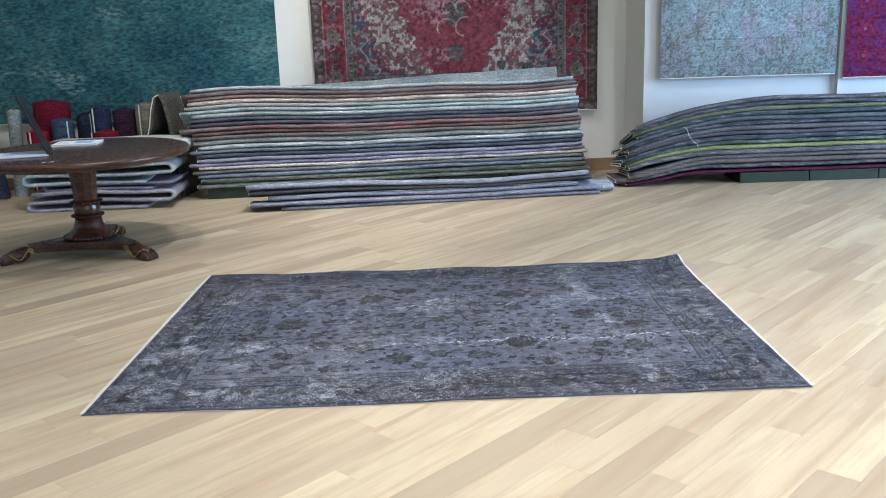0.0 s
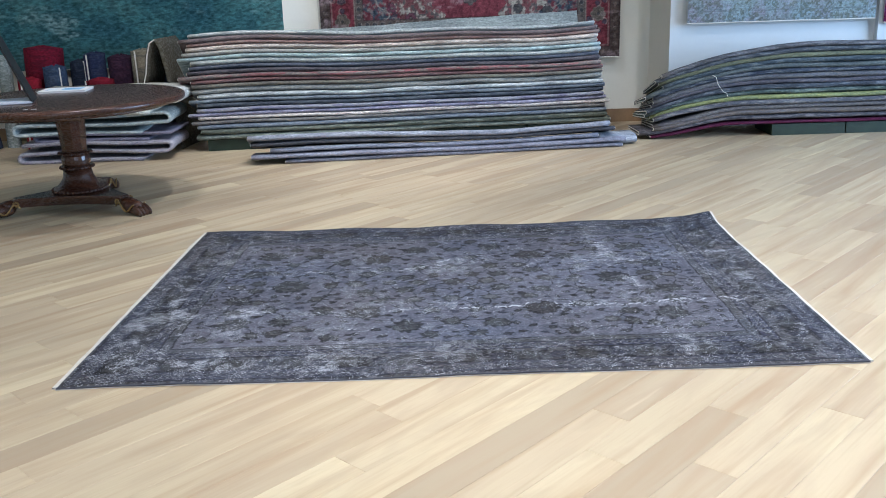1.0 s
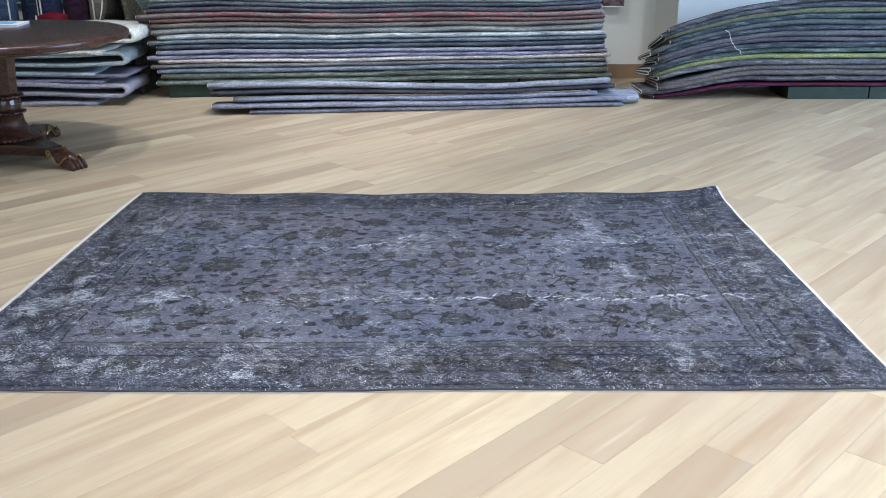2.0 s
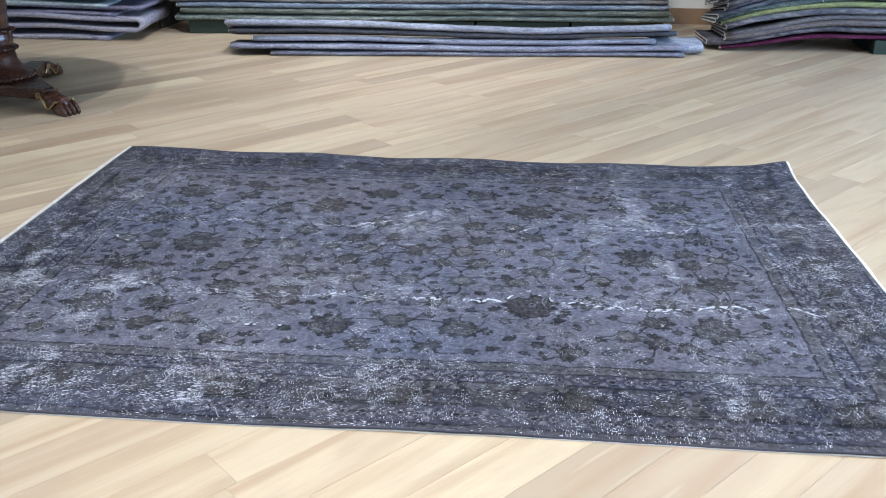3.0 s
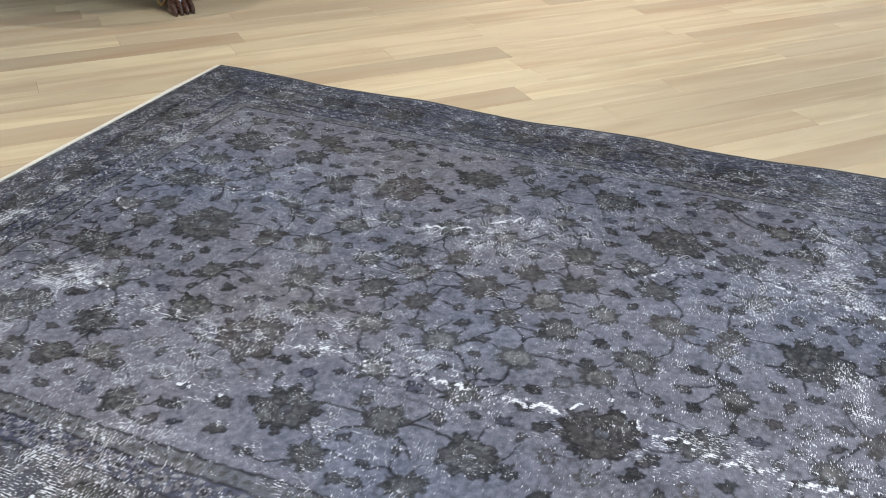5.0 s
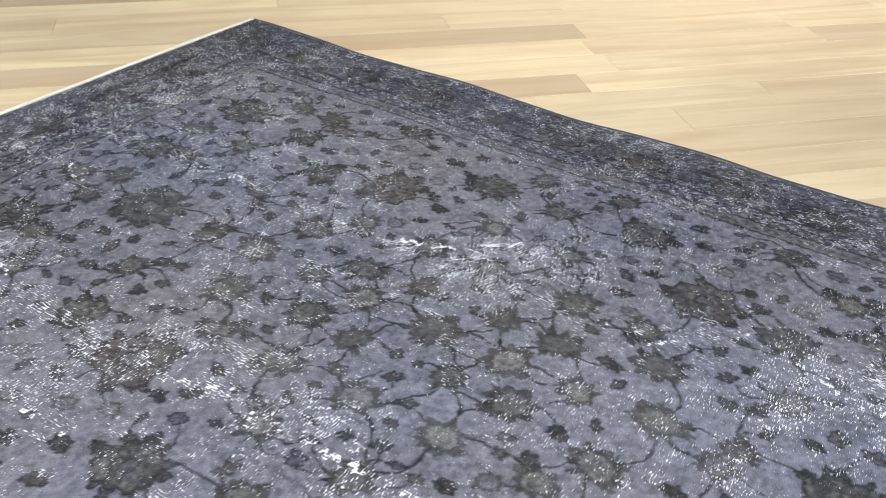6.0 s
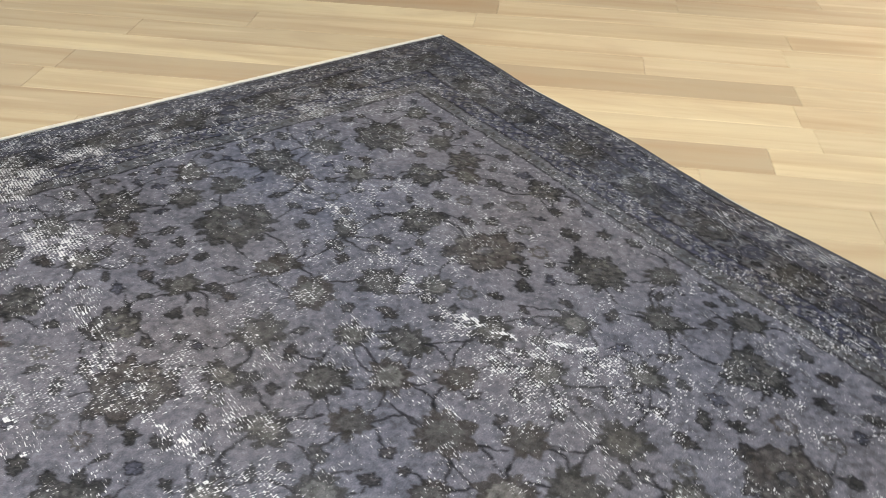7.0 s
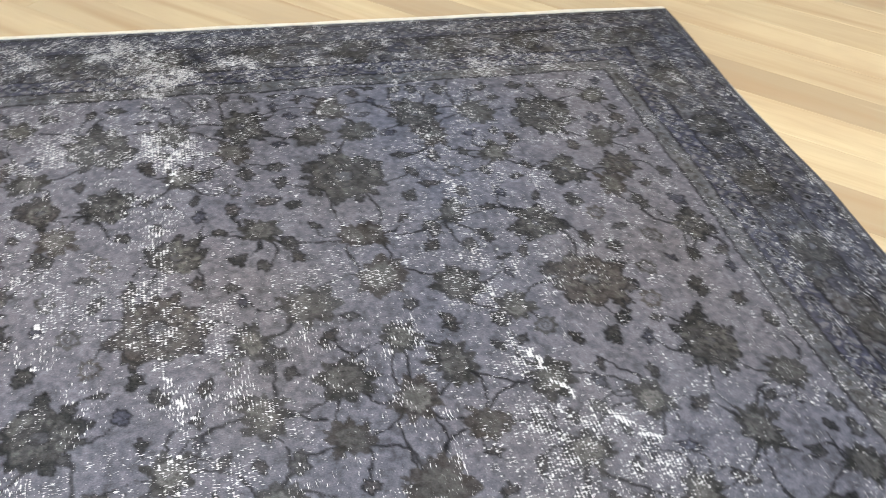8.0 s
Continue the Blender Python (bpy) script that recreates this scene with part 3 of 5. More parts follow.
def paint_rug(X, Y):
    rng = np.random.default_rng(5)
    ny, nx = X.shape
    straight_x, straight_y = X, Y
    # the knots step unevenly, so every outline is a little ragged
    X = X + 0.0020 * fuzz(nx, ny, 330, 240, 71, 1) + 0.0016 * fuzz(nx, ny, 120, 90, 75, 1) + 0.003 * fuzz(nx, ny, 26, 19, 72, 2)
    Y = Y + 0.0020 * fuzz(nx, ny, 330, 240, 73, 1) + 0.0016 * fuzz(nx, ny, 120, 90, 76, 1) + 0.003 * fuzz(nx, ny, 26, 19, 74, 2)
    field = (X > FX0) & (X < FX1) & (Y > FY0) & (Y < FY1)
    d_edge = np.minimum.reduce([(X - RX0), (RX1 - X), (Y - RY0), (RY1 - Y)])
    d_field = np.maximum.reduce([FX0 - X, X - FX1, FY0 - Y, Y - FY1])
    col = np.zeros((ny, nx, 3)) + np.array(SLATE)
    col = lay(col, np.where(field, 0, 1.0), DUSK)
    # fill the quarter between the large motifs with leaves, then mirror all of it
    taken = [(u, v, r * 1.25) for u, v, r in PALMETTES + STARS] + [(u, v, 0.027) for u, v in BUDS]
    leaves = []
    tries = 0
    while len(leaves) < 76 and tries < 9000:
        tries += 1
        u, v, r = rng.uniform(0.0, FX1 - CX - 0.03), rng.uniform(0.0, FY1 - CY - 0.03), rng.uniform(0.015, 0.024)
        if all(math.hypot(u - a, v - b_) > r + c + 0.012 for a, b_, c in taken):
            leaves.append((u, v, r, rng.uniform(-0.5, 0.5) + (0 if rng.uniform() < 0.7 else 1.3)))
            taken.append((u, v, r))

    def in_field(x, y, m):
        return FX0 + m < x < FX1 - m and FY0 + m < y < FY1 - m

    # stems from each flower to its neighbours
    heads = [(u, v) for u, v, r in PALMETTES + STARS]
    stems = set()
    for i, (u, v) in enumerate(heads):
        for j in sorted(range(len(heads)), key=lambda q: math.dist(heads[q], (u, v)))[1:3]:
            stems.add((min(i, j), max(i, j)))
    tips = BUDS + [(u, v) for u, v, r, a in leaves]
    lines = [(heads[i], heads[j], 0.34 * (1 if (i + j) % 2 else -1)) for i, j in sorted(stems)]
    for k, (u, v) in enumerate(tips):
        near_head = min(heads, key=lambda q: math.dist(q, (u, v)))
        if k % 5 < 3 and math.dist(near_head, (u, v)) < 0.2:
            lines.append((near_head, (u, v), 0.45 * (1 if k % 2 else -1)))
    for p, q, bulge in lines:
        for a, b_ in ((1, 1), (-1, 1), (1, -1), (-1, -1)):
            vine(col, X, Y, (CX + a * p[0], CY + b_ * p[1]), (CX + a * q[0], CY + b_ * q[1]), bulge * a * b_, 0.0036, INK, 0.95)
    for i, (u, v, r, t) in enumerate(leaves):
        for x, y in four_ways(u, v):
            if in_field(x, y, r):
                tint = tuple(np.array((OLIVE, RUST, NAVY, OLIVE)[i % 4]) * rng.uniform(0.9, 1.4))
                leaf(col, X, Y, x + rng.normal(0, 0.006), y + rng.normal(0, 0.006), r * 1.25, t * (1 if (x > CX) == (y > CY) else -1), rng.uniform(0.45, 0.7), tint, 0.8, INK)
    for i, (u, v) in enumerate(BUDS):
        for x, y in four_ways(u, v):
            tint = tuple(np.array(OLIVE if i % 3 else RUST) * rng.uniform(0.85, 1.25))
            if i % 4 == 2:
                star_flower(col, X, Y, x, y, 0.021, rng, tuple(np.array(SLATE) * 0.95), tint)
            else:
                for k in range(3):
                    leaf(col, X, Y, x + rng.normal(0, 0.008), y + rng.normal(0, 0.005), rng.uniform(0.016, 0.025), rng.uniform(-0.9, 0.9), 0.6, tint, 0.85, INK)
    for i, (u, v, r) in enumerate(STARS):
        for x, y in four_ways(u, v):
            if in_field(x, y, r * 0.6):
                x, y = x + rng.normal(0, 0.006), y + rng.normal(0, 0.006)
                rim = tuple(np.array(OLIVE if i % 3 else RUST) * rng.uniform(0.62, 0.9))
                body = tuple(np.array((0.078, 0.077, 0.076) if i % 2 else (0.060, 0.059, 0.060)) * rng.uniform(0.8, 1.1))
                for k in range(6):
                    t = rng.uniform(0, 6.28)
                    leaf(col, X, Y, x + 0.95 * r * math.cos(t), y + 0.9 * r * math.sin(t), rng.uniform(0.014, 0.022), t, 0.5, rim, 0.85)
                star_flower(col, X, Y, x, y, r, rng, body, rim)
    for i, (u, v, r) in enumerate(PALMETTES):
        for x, y in four_ways(u, v):
            if in_field(x, y, r * 0.5):
                x, y = x + rng.normal(0, 0.006), y + rng.normal(0, 0.006)
                tint = tuple(np.array(OLIVE if i % 4 != 1 else RUST) * rng.uniform(0.9, 1.15))
                squash = rng.uniform(0.80, 1.0)
                Ys = (Y - y) / squash + y
                for k in range(int(6 + 90 * r)):
                    t = rng.uniform(0, 6.28)
                    leaf(col, X, Y, x + 0.98 * r * math.cos(t), y + 0.95 * r * squash * math.sin(t), rng.uniform(0.014, 0.026), t, 0.55, tint, 0.85, INK)
                rosette(col, X, Ys, x, y, r * 0.97, rng, tint, INK, tuple(np.array(DUSK) * rng.uniform(0.7, 1.1)), None, 0.88)
                for k in range(int(30 + 500 * r)):
                    t, q = rng.uniform(0, 6.28), r * math.sqrt(rng.uniform(0, 0.8))
                    leaf(col, X, Y, x + q * math.cos(t), y + q * squash * math.sin(t), rng.uniform(0.006, 0.012), rng.uniform(0, 3.1), 0.5,
                         tuple(np.array((0.078, 0.077, 0.076) if k % 2 else (0.020, 0.020, 0.021))), 0.6)
    # border ground: close, broken design of olive, navy and grey knots
    outside = np.where(field, 0.0, 1.0)
    for seed, tint, amount in ((81, OLIVE, 0.6), (82, NAVY, 0.6), (83, (0.105, 0.107, 0.122), 0.6), (84, RUST, 0.5)):
        col = lay(col, outside * np.clip(fuzz(nx, ny, 150, 110, seed, 2) * 5 - 1.6, 0, 1) * amount, tint)

    def round_about(x0, x1, y0, y1, spacing, fn):
        """Repeat a motif round a rectangle."""
        n = 0
        for y in (y0, y1):
            for x in np.arange(x0, x1 + 0.01, spacing):
                n += 1
                fn(x, y, 0.0, n)
        for x in (x0, x1):
            for y in np.arange(y0 + spacing, y1 - spacing / 2, spacing):
                n += 1
                fn(x, y, math.pi / 2, n)

    def main_border(x, y, a, n):
        for k in range(7):
            t = rng.uniform(0, 6.28)
            q = rng.uniform(0.04, 0.075)
            leaf(col, X, Y, x + q * math.cos(t), y + q * math.sin(t), rng.uniform(0.016, 0.027), rng.uniform(0, 3), 0.5,
                 tuple(np.array(OLIVE if k % 2 else NAVY) * rng.uniform(0.8, 1.5)), 0.8, INK)
            arc(col, X, Y, x + 0.05 * math.cos(t), y + 0.04 * math.sin(t), rng.uniform(0.02, 0.04), t, 2.6, 0.0038, INK, 0.85)
        rosette(col, X, Y, x, y, 0.048 if n % 2 else 0.034, rng, tuple(np.array(OLIVE if n % 2 else NAVY) * 1.1), INK, DUSK, None, 0.85)

    round_about((RX0 + FX0) / 2 - 0.01, (RX1 + FX1) / 2 + 0.01, (RY0 + FY0) / 2 - 0.01, (RY1 + FY1) / 2 + 0.01, 0.118, main_border)
    # guard stripes
    col = lay(col, ((d_field > 0) & (d_field < 0.045)) * 0.7, (0.066, 0.069, 0.080))
    col = lay(col, ((d_field > 0.048) & (d_field < 0.105)) * 0.9, (0.033, 0.036, 0.060))
    col = lay(col, ((d_edge < 0.105) & (d_edge > 0.02)) * 0.9, (0.037, 0.039, 0.056))

    def guard(x, y, a, n):
        c_, s_ = math.cos(a), math.sin(a)
        leaf(col, X, Y, x, y, 0.021, a, 0.85, (0.105, 0.108, 0.128), 1.0, INK)
        leaf(col, X, Y, x, y, 0.010, a, 0.8, INK, 1.0)
        for q in (-0.017, 0.017):
            leaf(col, X, Y, x + 0.024 * c_ - q * s_, y + 0.024 * s_ + q * c_, 0.013, a + 0.6 * (1 if q > 0 else -1), 0.6, (0.10, 0.10, 0.115), 1.0)

    def dots(x, y, a, n):
        leaf(col, X, Y, x, y, 0.012, a + (0.8 if n % 2 else -0.8), 0.5, OLIVE, 0.9)

    round_about(RX0 + 0.064, RX1 - 0.064, RY0 + 0.064, RY1 - 0.064, 0.049, guard)
    round_about(FX0 - 0.076, FX1 + 0.076, FY0 - 0.076, FY1 + 0.076, 0.047, guard)
    round_about(FX0 - 0.023, FX1 + 0.023, FY0 - 0.023, FY1 + 0.023, 0.026, dots)
    for lim in (0.001, 0.046, 0.107):
        col = lay(col, np.clip(1.2 - np.abs(d_field - lim) / 0.0048, 0, 1) * 0.95, INK)
    for lim in (0.02, 0.105, 0.115):
        col = lay(col, np.clip(1.2 - np.abs(d_edge - lim) / 0.0045, 0, 1) * 0.92, INK)
    # uneven dye: broad streaks and bands, and the grain of the knots
    gain = 1 + 0.10 * fuzz(nx, ny, 9, 70, 11, 3) + 0.12 * fuzz(nx, ny, 5, 4, 12, 3) + 0.22 * fuzz(nx, ny, 330, 240, 13, 1) + 0.09 * fuzz(nx, ny, 110, 80, 16, 3)
    col = col * np.clip(gain, 0.4, 2)[..., None]
    warm = fuzz(nx, ny, 6, 5, 14, 3)[..., None]
    col = col * (1 + warm * np.array([0.06, 0.01, -0.06]))
    brown = outside[..., None] * np.clip(0.4 + fuzz(nx, ny, 14, 10, 15, 2), 0, 1)[..., None]
    col = col * (1 + brown * np.array([0.09, 0.03, -0.08]))
    # wear: pale flecks, worn bands and creases where the pile is gone
    wear = 0.40 + 0.05 * fuzz(nx, ny, 12, 9, 21, 3) + 0.10 * fuzz(nx, ny, 90, 66, 22, 2) + 0.04 * outside
    ragged = np.clip(0.55 + 1.1 * fuzz(nx, ny, 34, 25, 29, 4), 0, 1.5)
    for x, y, rx, ry, a in WORN:
        wear += 0.72 * a * np.exp(-((X - x) / rx) ** 2 - ((Y - y) / ry) ** 2) * ragged
    row = straight_x[0]
    shred = fuzz(nx, ny, 330, 230, 28, 1)
    for k, crease in enumerate(CREASES):
        xs, ys = [c[0] for c in crease], [c[1] for c in crease]
        line = np.interp(row, xs, ys) + 0.011 * fuzz(nx, 2, 60, 1, 400 + k, 2)[0] + 0.007 * fuzz(nx, 2, 300, 1, 460 + k, 2)[0]
        gap = np.clip(fuzz(nx, 2, 160, 1, 430 + k, 3)[0] * 2.6 + 0.55, 0, 1.2) * ((row > xs[0]) & (row < xs[-1]))
        slope = 1 + np.abs(np.gradient(line, row))
        off = np.abs(straight_y - line[None, :]) / slope[None, :] ** 0.7
        wear += 0.60 * np.clip(1.3 - off / 0.0042, 0, 1) * gap[None, :] * np.clip(0.75 + 0.9 * shred, 0, 1) + 0.07 * np.exp(-(off / 0.02) ** 2) * np.clip(0.5 + shred, 0, 1)
    # thin pile looks greyer and paler
    haze = np.clip(0.02 + 0.08 * fuzz(nx, ny, 20, 15, 27, 4) + (wear - 0.40) * 0.55, 0, 0.42)
    col = lay(col, haze, PALE)
    return np.concatenate([col, np.clip(wear, 0, 1.2)[..., None]], -1)


def rug_height(X, Y):
    d = np.minimum.reduce([X - RX0, RX1 - X, Y - RY0, RY1 - Y])
    ripple = 0.004 * np.sin(X * 9.0 + 0.6) * np.exp(-np.maximum(RY1 - Y, 0) / 0.10) + 0.0025 * np.sin(X * 5 + 1.0) * np.exp(-np.maximum(Y - RY0, 0) / 0.1)
    curl = 0.014 * np.exp(-((X - RX1) / 0.10) ** 2 - ((Y - RY1) / 0.10) ** 2)
    return 0.010 - 0.004 * np.exp(-d / 0.01) + ripple + curl + 0.0012 * np.sin(X * 23) * np.sin(Y * 19)


def rug_warp(X, Y):
    """The rug does not lie square: its left end leans in and its far side bows."""
    s = (Y - RY0) / (RY1 - RY0)
    f = (X - RX0) / (RX1 - RX0)
    x = X + 0.038 * (s - 0.5) * (1 - f) + 0.02 * np.maximum(0, s - 0.8) / 0.2 * f ** 6
    near_side = RY0 + 0.010 * X / 1.55 + 0.004 * np.sin(X * 4.0)
    far = 5.581 + 0.030 * np.abs(X / 1.5) ** 2.2 + 0.055 * np.maximum(0, X / 1.59) ** 8 + 0.004 * np.sin(X * 7.0)
    return x, near_side + s * (far - near_side)


def floor_rug():
    r = thing("area_rug", "worn slate-blue overdyed floral rug lying on the oak floor", "rug")
    sheet("woven_face", RX0, RX1, RY0, RY1, 0.003, paint_rug, M_RUG, r, rug_height, warp=rug_warp)

    def height_at(x, y):
        return float(rug_height(np.array([[x]]), np.array([[y]]))[0, 0])

    for x, s in ((RX0, -1), (RX1, 1)):
        b = bmesh.new()
        rows = []
        for k in range(91):
            y = RY0 + (RY1 - RY0) * k / 90
            cx, cy = (float(q) for q in rug_warp(np.float64(x), np.float64(y)))
            w = (0.011 if s > 0 else 0.016) + 0.005 * soft_noise(y * 9, 3 + s)
            z = height_at(x, y)
            rows.append([b.verts.new(p) for p in ((cx - s * 0.002, cy, z + 0.0035), (cx + s * w, cy, z + 0.001), (cx + s * w, cy, max(0.0005, z - 0.006)), (cx, cy, max(0.0005, z - 0.006)))])
        for p, q in zip(rows, rows[1:]):
            for i in range(4):
                b.faces.new((p[i], p[(i + 1) % 4], q[(i + 1) % 4], q[i]))
        bmesh.ops.recalc_face_normals(b, faces=b.faces)
        part("end_band", b, M_CREAM, r, "cream woven end band")
    for y, s in ((RY0, -1), (RY1, 1)):
        pts = []
        for k in range(121):
            x = RX0 + (RX1 - RX0) * k / 120
            cx, cy = (float(q) for q in rug_warp(np.float64(x), np.float64(y)))
            pts.append((cx, cy + s * 0.003 + 0.002 * soft_noise(x * 5, 9 + s), height_at(x, y) - 0.0005))
        part("side_cord", tube(pts, 0.0036, 6), M_DARKCORD, r, "dark overcast side cord")
        part("side_cord", tube([(px_, py_ + s * 0.006, max(0.002, pz_ - 0.004)) for px_, py_, pz_ in pts], 0.0017, 5), M_BACKING, r, "pale edge of the backing")


floor_rug()


# ---------------------------------------------------------------- rugs on the walls
def paint_red(X, Y):
    rng = np.random.default_rng(31)
    ny, nx = X.shape
    w, h = X.max(), Y.max()
    RED, BROWN, CREAM_, BLUE, GREY = (0.145, 0.030, 0.041), (0.075, 0.055, 0.045), (0.38, 0.35, 0.29), (0.045, 0.068, 0.090), (0.15, 0.14, 0.12)
    d = np.minimum.reduce([w - np.abs(X), Y, h - Y])
    col = np.zeros((ny, nx, 3)) + np.array(RED)
    n1, n2 = fuzz(nx, ny, 12, 10, 32, 3), fuzz(nx, ny, 110, 80, 33, 2)
    v = np.minimum(Y, h - Y)
    # centre field, then cream and blue corner sprays, then red corners
    bound = 0.28 + 0.42 * np.clip(v - 0.42, 0, 1.0) + 0.03 * np.sin(Y * 38)
    u = np.abs(X) + 0.03 * n1 - bound
    n3 = fuzz(nx, ny, 84, 62, 34, 2)
    col = lay(col, ((u > 0) & (u < 0.40)) * np.clip(0.45 + 1.6 * n3, 0.1, 1), CREAM_)
    col = lay(col, ((u > 0.0) & (u < 0.40)) * np.clip(n2 * 1.5 - 0.2, 0, 0.9), (0.10, 0.09, 0.075))
    col = lay(col, ((u > 0.40) & (u < 0.68)) * np.clip(0.6 + n3 * 1.2, 0, 1), BLUE)
    col = lay(col, ((u > 0.40) & (u < 0.68)) * np.clip(n2 * 1.6 - 0.5, 0, 0.8), CREAM_)
    col = lay(col, np.clip(1 - np.abs(u - 0.55 - 0.05 * np.sin(Y * 22)) / 0.014, 0, 1) * 0.8, CREAM_)
    col = lay(col, (u > 0.68) * np.clip(n2 * 1.2, 0, 0.8), GREY)
    for k in range(60):
        x, y = rng.uniform(-w, w), rng.uniform(0.4, h - 0.4)
        if abs(x) > 0.35 + 0.42 * max(0, min(y, h - y) - 0.42):
            rosette(col, X, Y, x, y, rng.uniform(0.03, 0.06), rng, (0.13, 0.03, 0.06) if k % 2 else (0.06, 0.07, 0.07), (0.03, 0.025, 0.03), GREY)
    # pendants on the centre line
    for y, r in ((0.62, 0.085), (1.02, 0.11), (1.38, 0.16), (h - 0.62, 0.085)):
        rosette(col, X, Y, 0.0, y, r, rng, (0.075, 0.085, 0.075), (0.04, 0.03, 0.035), (0.2, 0.05, 0.06), 8)
    for s in (-1, 1):
        arc(col, X, Y, s * 0.10, 0.86, 0.12, 0.3 if s < 0 else 1.2, 3.4, 0.011, (0.38, 0.33, 0.28), 0.8)
        arc(col, X, Y, s * 0.07, 1.06, 0.09, 0, 5, 0.009, (0.36, 0.33, 0.30), 0.8)
    # borders
    border = (d < 0.42)
    col = lay(col, border * 1.0, (0.15, 0.026, 0.036))

    def along(off, spacing, fn):
        for y in (off, h - off):
            for x in np.arange(-w + off, w - off + 0.01, spacing):
                fn(x, y)
        for x in (-w + off, w - off):
            for y in np.arange(off + spacing, h - off - spacing / 2, spacing):
                fn(x, y)

    n = [0]

    def big(x, y):
        n[0] += 1
        rosette(col, X, Y, x, y, 0.075 if n[0] % 2 else 0.045, rng, (0.11, 0.105, 0.08) if n[0] % 2 else (0.05, 0.045, 0.07), (0.21, 0.16, 0.13), (0.05, 0.05, 0.05))
        for k in range(3):
            t = rng.uniform(0, 6.28)
            rosette(col, X, Y, x + 0.1 * math.cos(t), y + 0.1 * math.sin(t), 0.026, rng, (0.06, 0.05, 0.07), (0.03, 0.02, 0.03), (0.2, 0.1, 0.1))
            arc(col, X, Y, x + 0.08 * math.cos(t), y + 0.09 * math.sin(t), 0.04, t, 2.6, 0.008, (0.36, 0.28, 0.24), 0.7)

    col = lay(col, (d < 0.10) * 0.95, BROWN)
    col = lay(col, ((d > 0.335) & (d < 0.42)) * 0.95, (0.11, 0.095, 0.08))
    along(0.215, 0.20, big)
    along(0.05, 0.075, lambda x, y: rosette(col, X, Y, x, y, 0.027, rng, (0.16, 0.12, 0.10), (0.03, 0.025, 0.03), (0.2, 0.05, 0.06)))
    along(0.378, 0.075, lambda x, y: rosette(col, X, Y, x, y, 0.027, rng, (0.05, 0.055, 0.06), (0.25, 0.22, 0.18), (0.2, 0.05, 0.06)))
    for lim in (0.012, 0.10, 0.115, 0.335, 0.42):
        col = lay(col, np.clip(1 - np.abs(d - lim) / 0.007, 0, 1) * 0.75, (0.03, 0.022, 0.025) if lim in (0.012, 0.10, 0.42) else (0.32, 0.27, 0.22))
    col = lay(col, np.clip(n2 * 3 - 1.1, 0, 1) * (d > 0.42) * (u > 0) * 0.7, (0.05, 0.045, 0.05))
    worn = np.clip(fuzz(nx, ny, 7, 22, 35, 3) * 1.3 - 0.3, 0, 0.6) * np.clip(0.6 + n2, 0, 1)
    col = lay(col, worn, (0.28, 0.21, 0.215))
    col = lay(col, np.full_like(X, 0.12), (0.10, 0.085, 0.08))
    col *= np.clip(1 + 0.35 * n2 + 0.15 * n1, 0.4, 1.8)[..., None]
    col *= 0.8
    return np.concatenate([col, np.ones((ny, nx, 1))], -1)


def paint_pale(X, Y):
    ny, nx = X.shape
    w, h = X.max(), Y.max()
    d = np.minimum.reduce([w - np.abs(X), Y, h - Y])
    col = np.zeros((ny, nx, 3)) + np.array((0.24, 0.31, 0.335))
    n1, n2, n3 = fuzz(nx, ny, 8, 8, 41, 3), fuzz(nx, ny, 105, 120, 42, 1), fuzz(nx, ny, 26, 26, 43, 3)
    col = lay(col, np.clip(n1 * 0.9, 0, 0.55), (0.28, 0.20, 0.27))
    col = lay(col, np.clip(fuzz(nx, ny, 6, 9, 44, 3) * 0.9 - 0.1, 0, 0.5), (0.23, 0.27, 0.25))
    edge = np.clip(0.85 - d / 0.42, 0, 0.85)
    col = lay(col, np.clip((n2 + 0.5 * n3) * 2.0 + edge * 1.9 - 1.25, 0, 0.85), (0.075, 0.08, 0.062))
    col = lay(col, np.clip(n2 * -2.5 - 0.9, 0, 0.7), (0.40, 0.47, 0.48))
    rng = np.random.default_rng(45)
    for k in range(26):
        leaf(col, X, Y, rng.uniform(-w, w), rng.uniform(0.25, h - 0.25), rng.uniform(0.05, 0.09), 1.57, 0.7, (0.16, 0.15, 0.13), 0.5)
    for lim in (0.10, 0.36):
        col = lay(col, np.clip(1 - np.abs(d - lim) / 0.012, 0, 1) * 0.5, (0.10, 0.11, 0.10))
    col *= np.clip(1 + 0.45 * n2, 0.4, 1.7)[..., None]
    return np.concatenate([col, np.ones((ny, nx, 1))], -1)


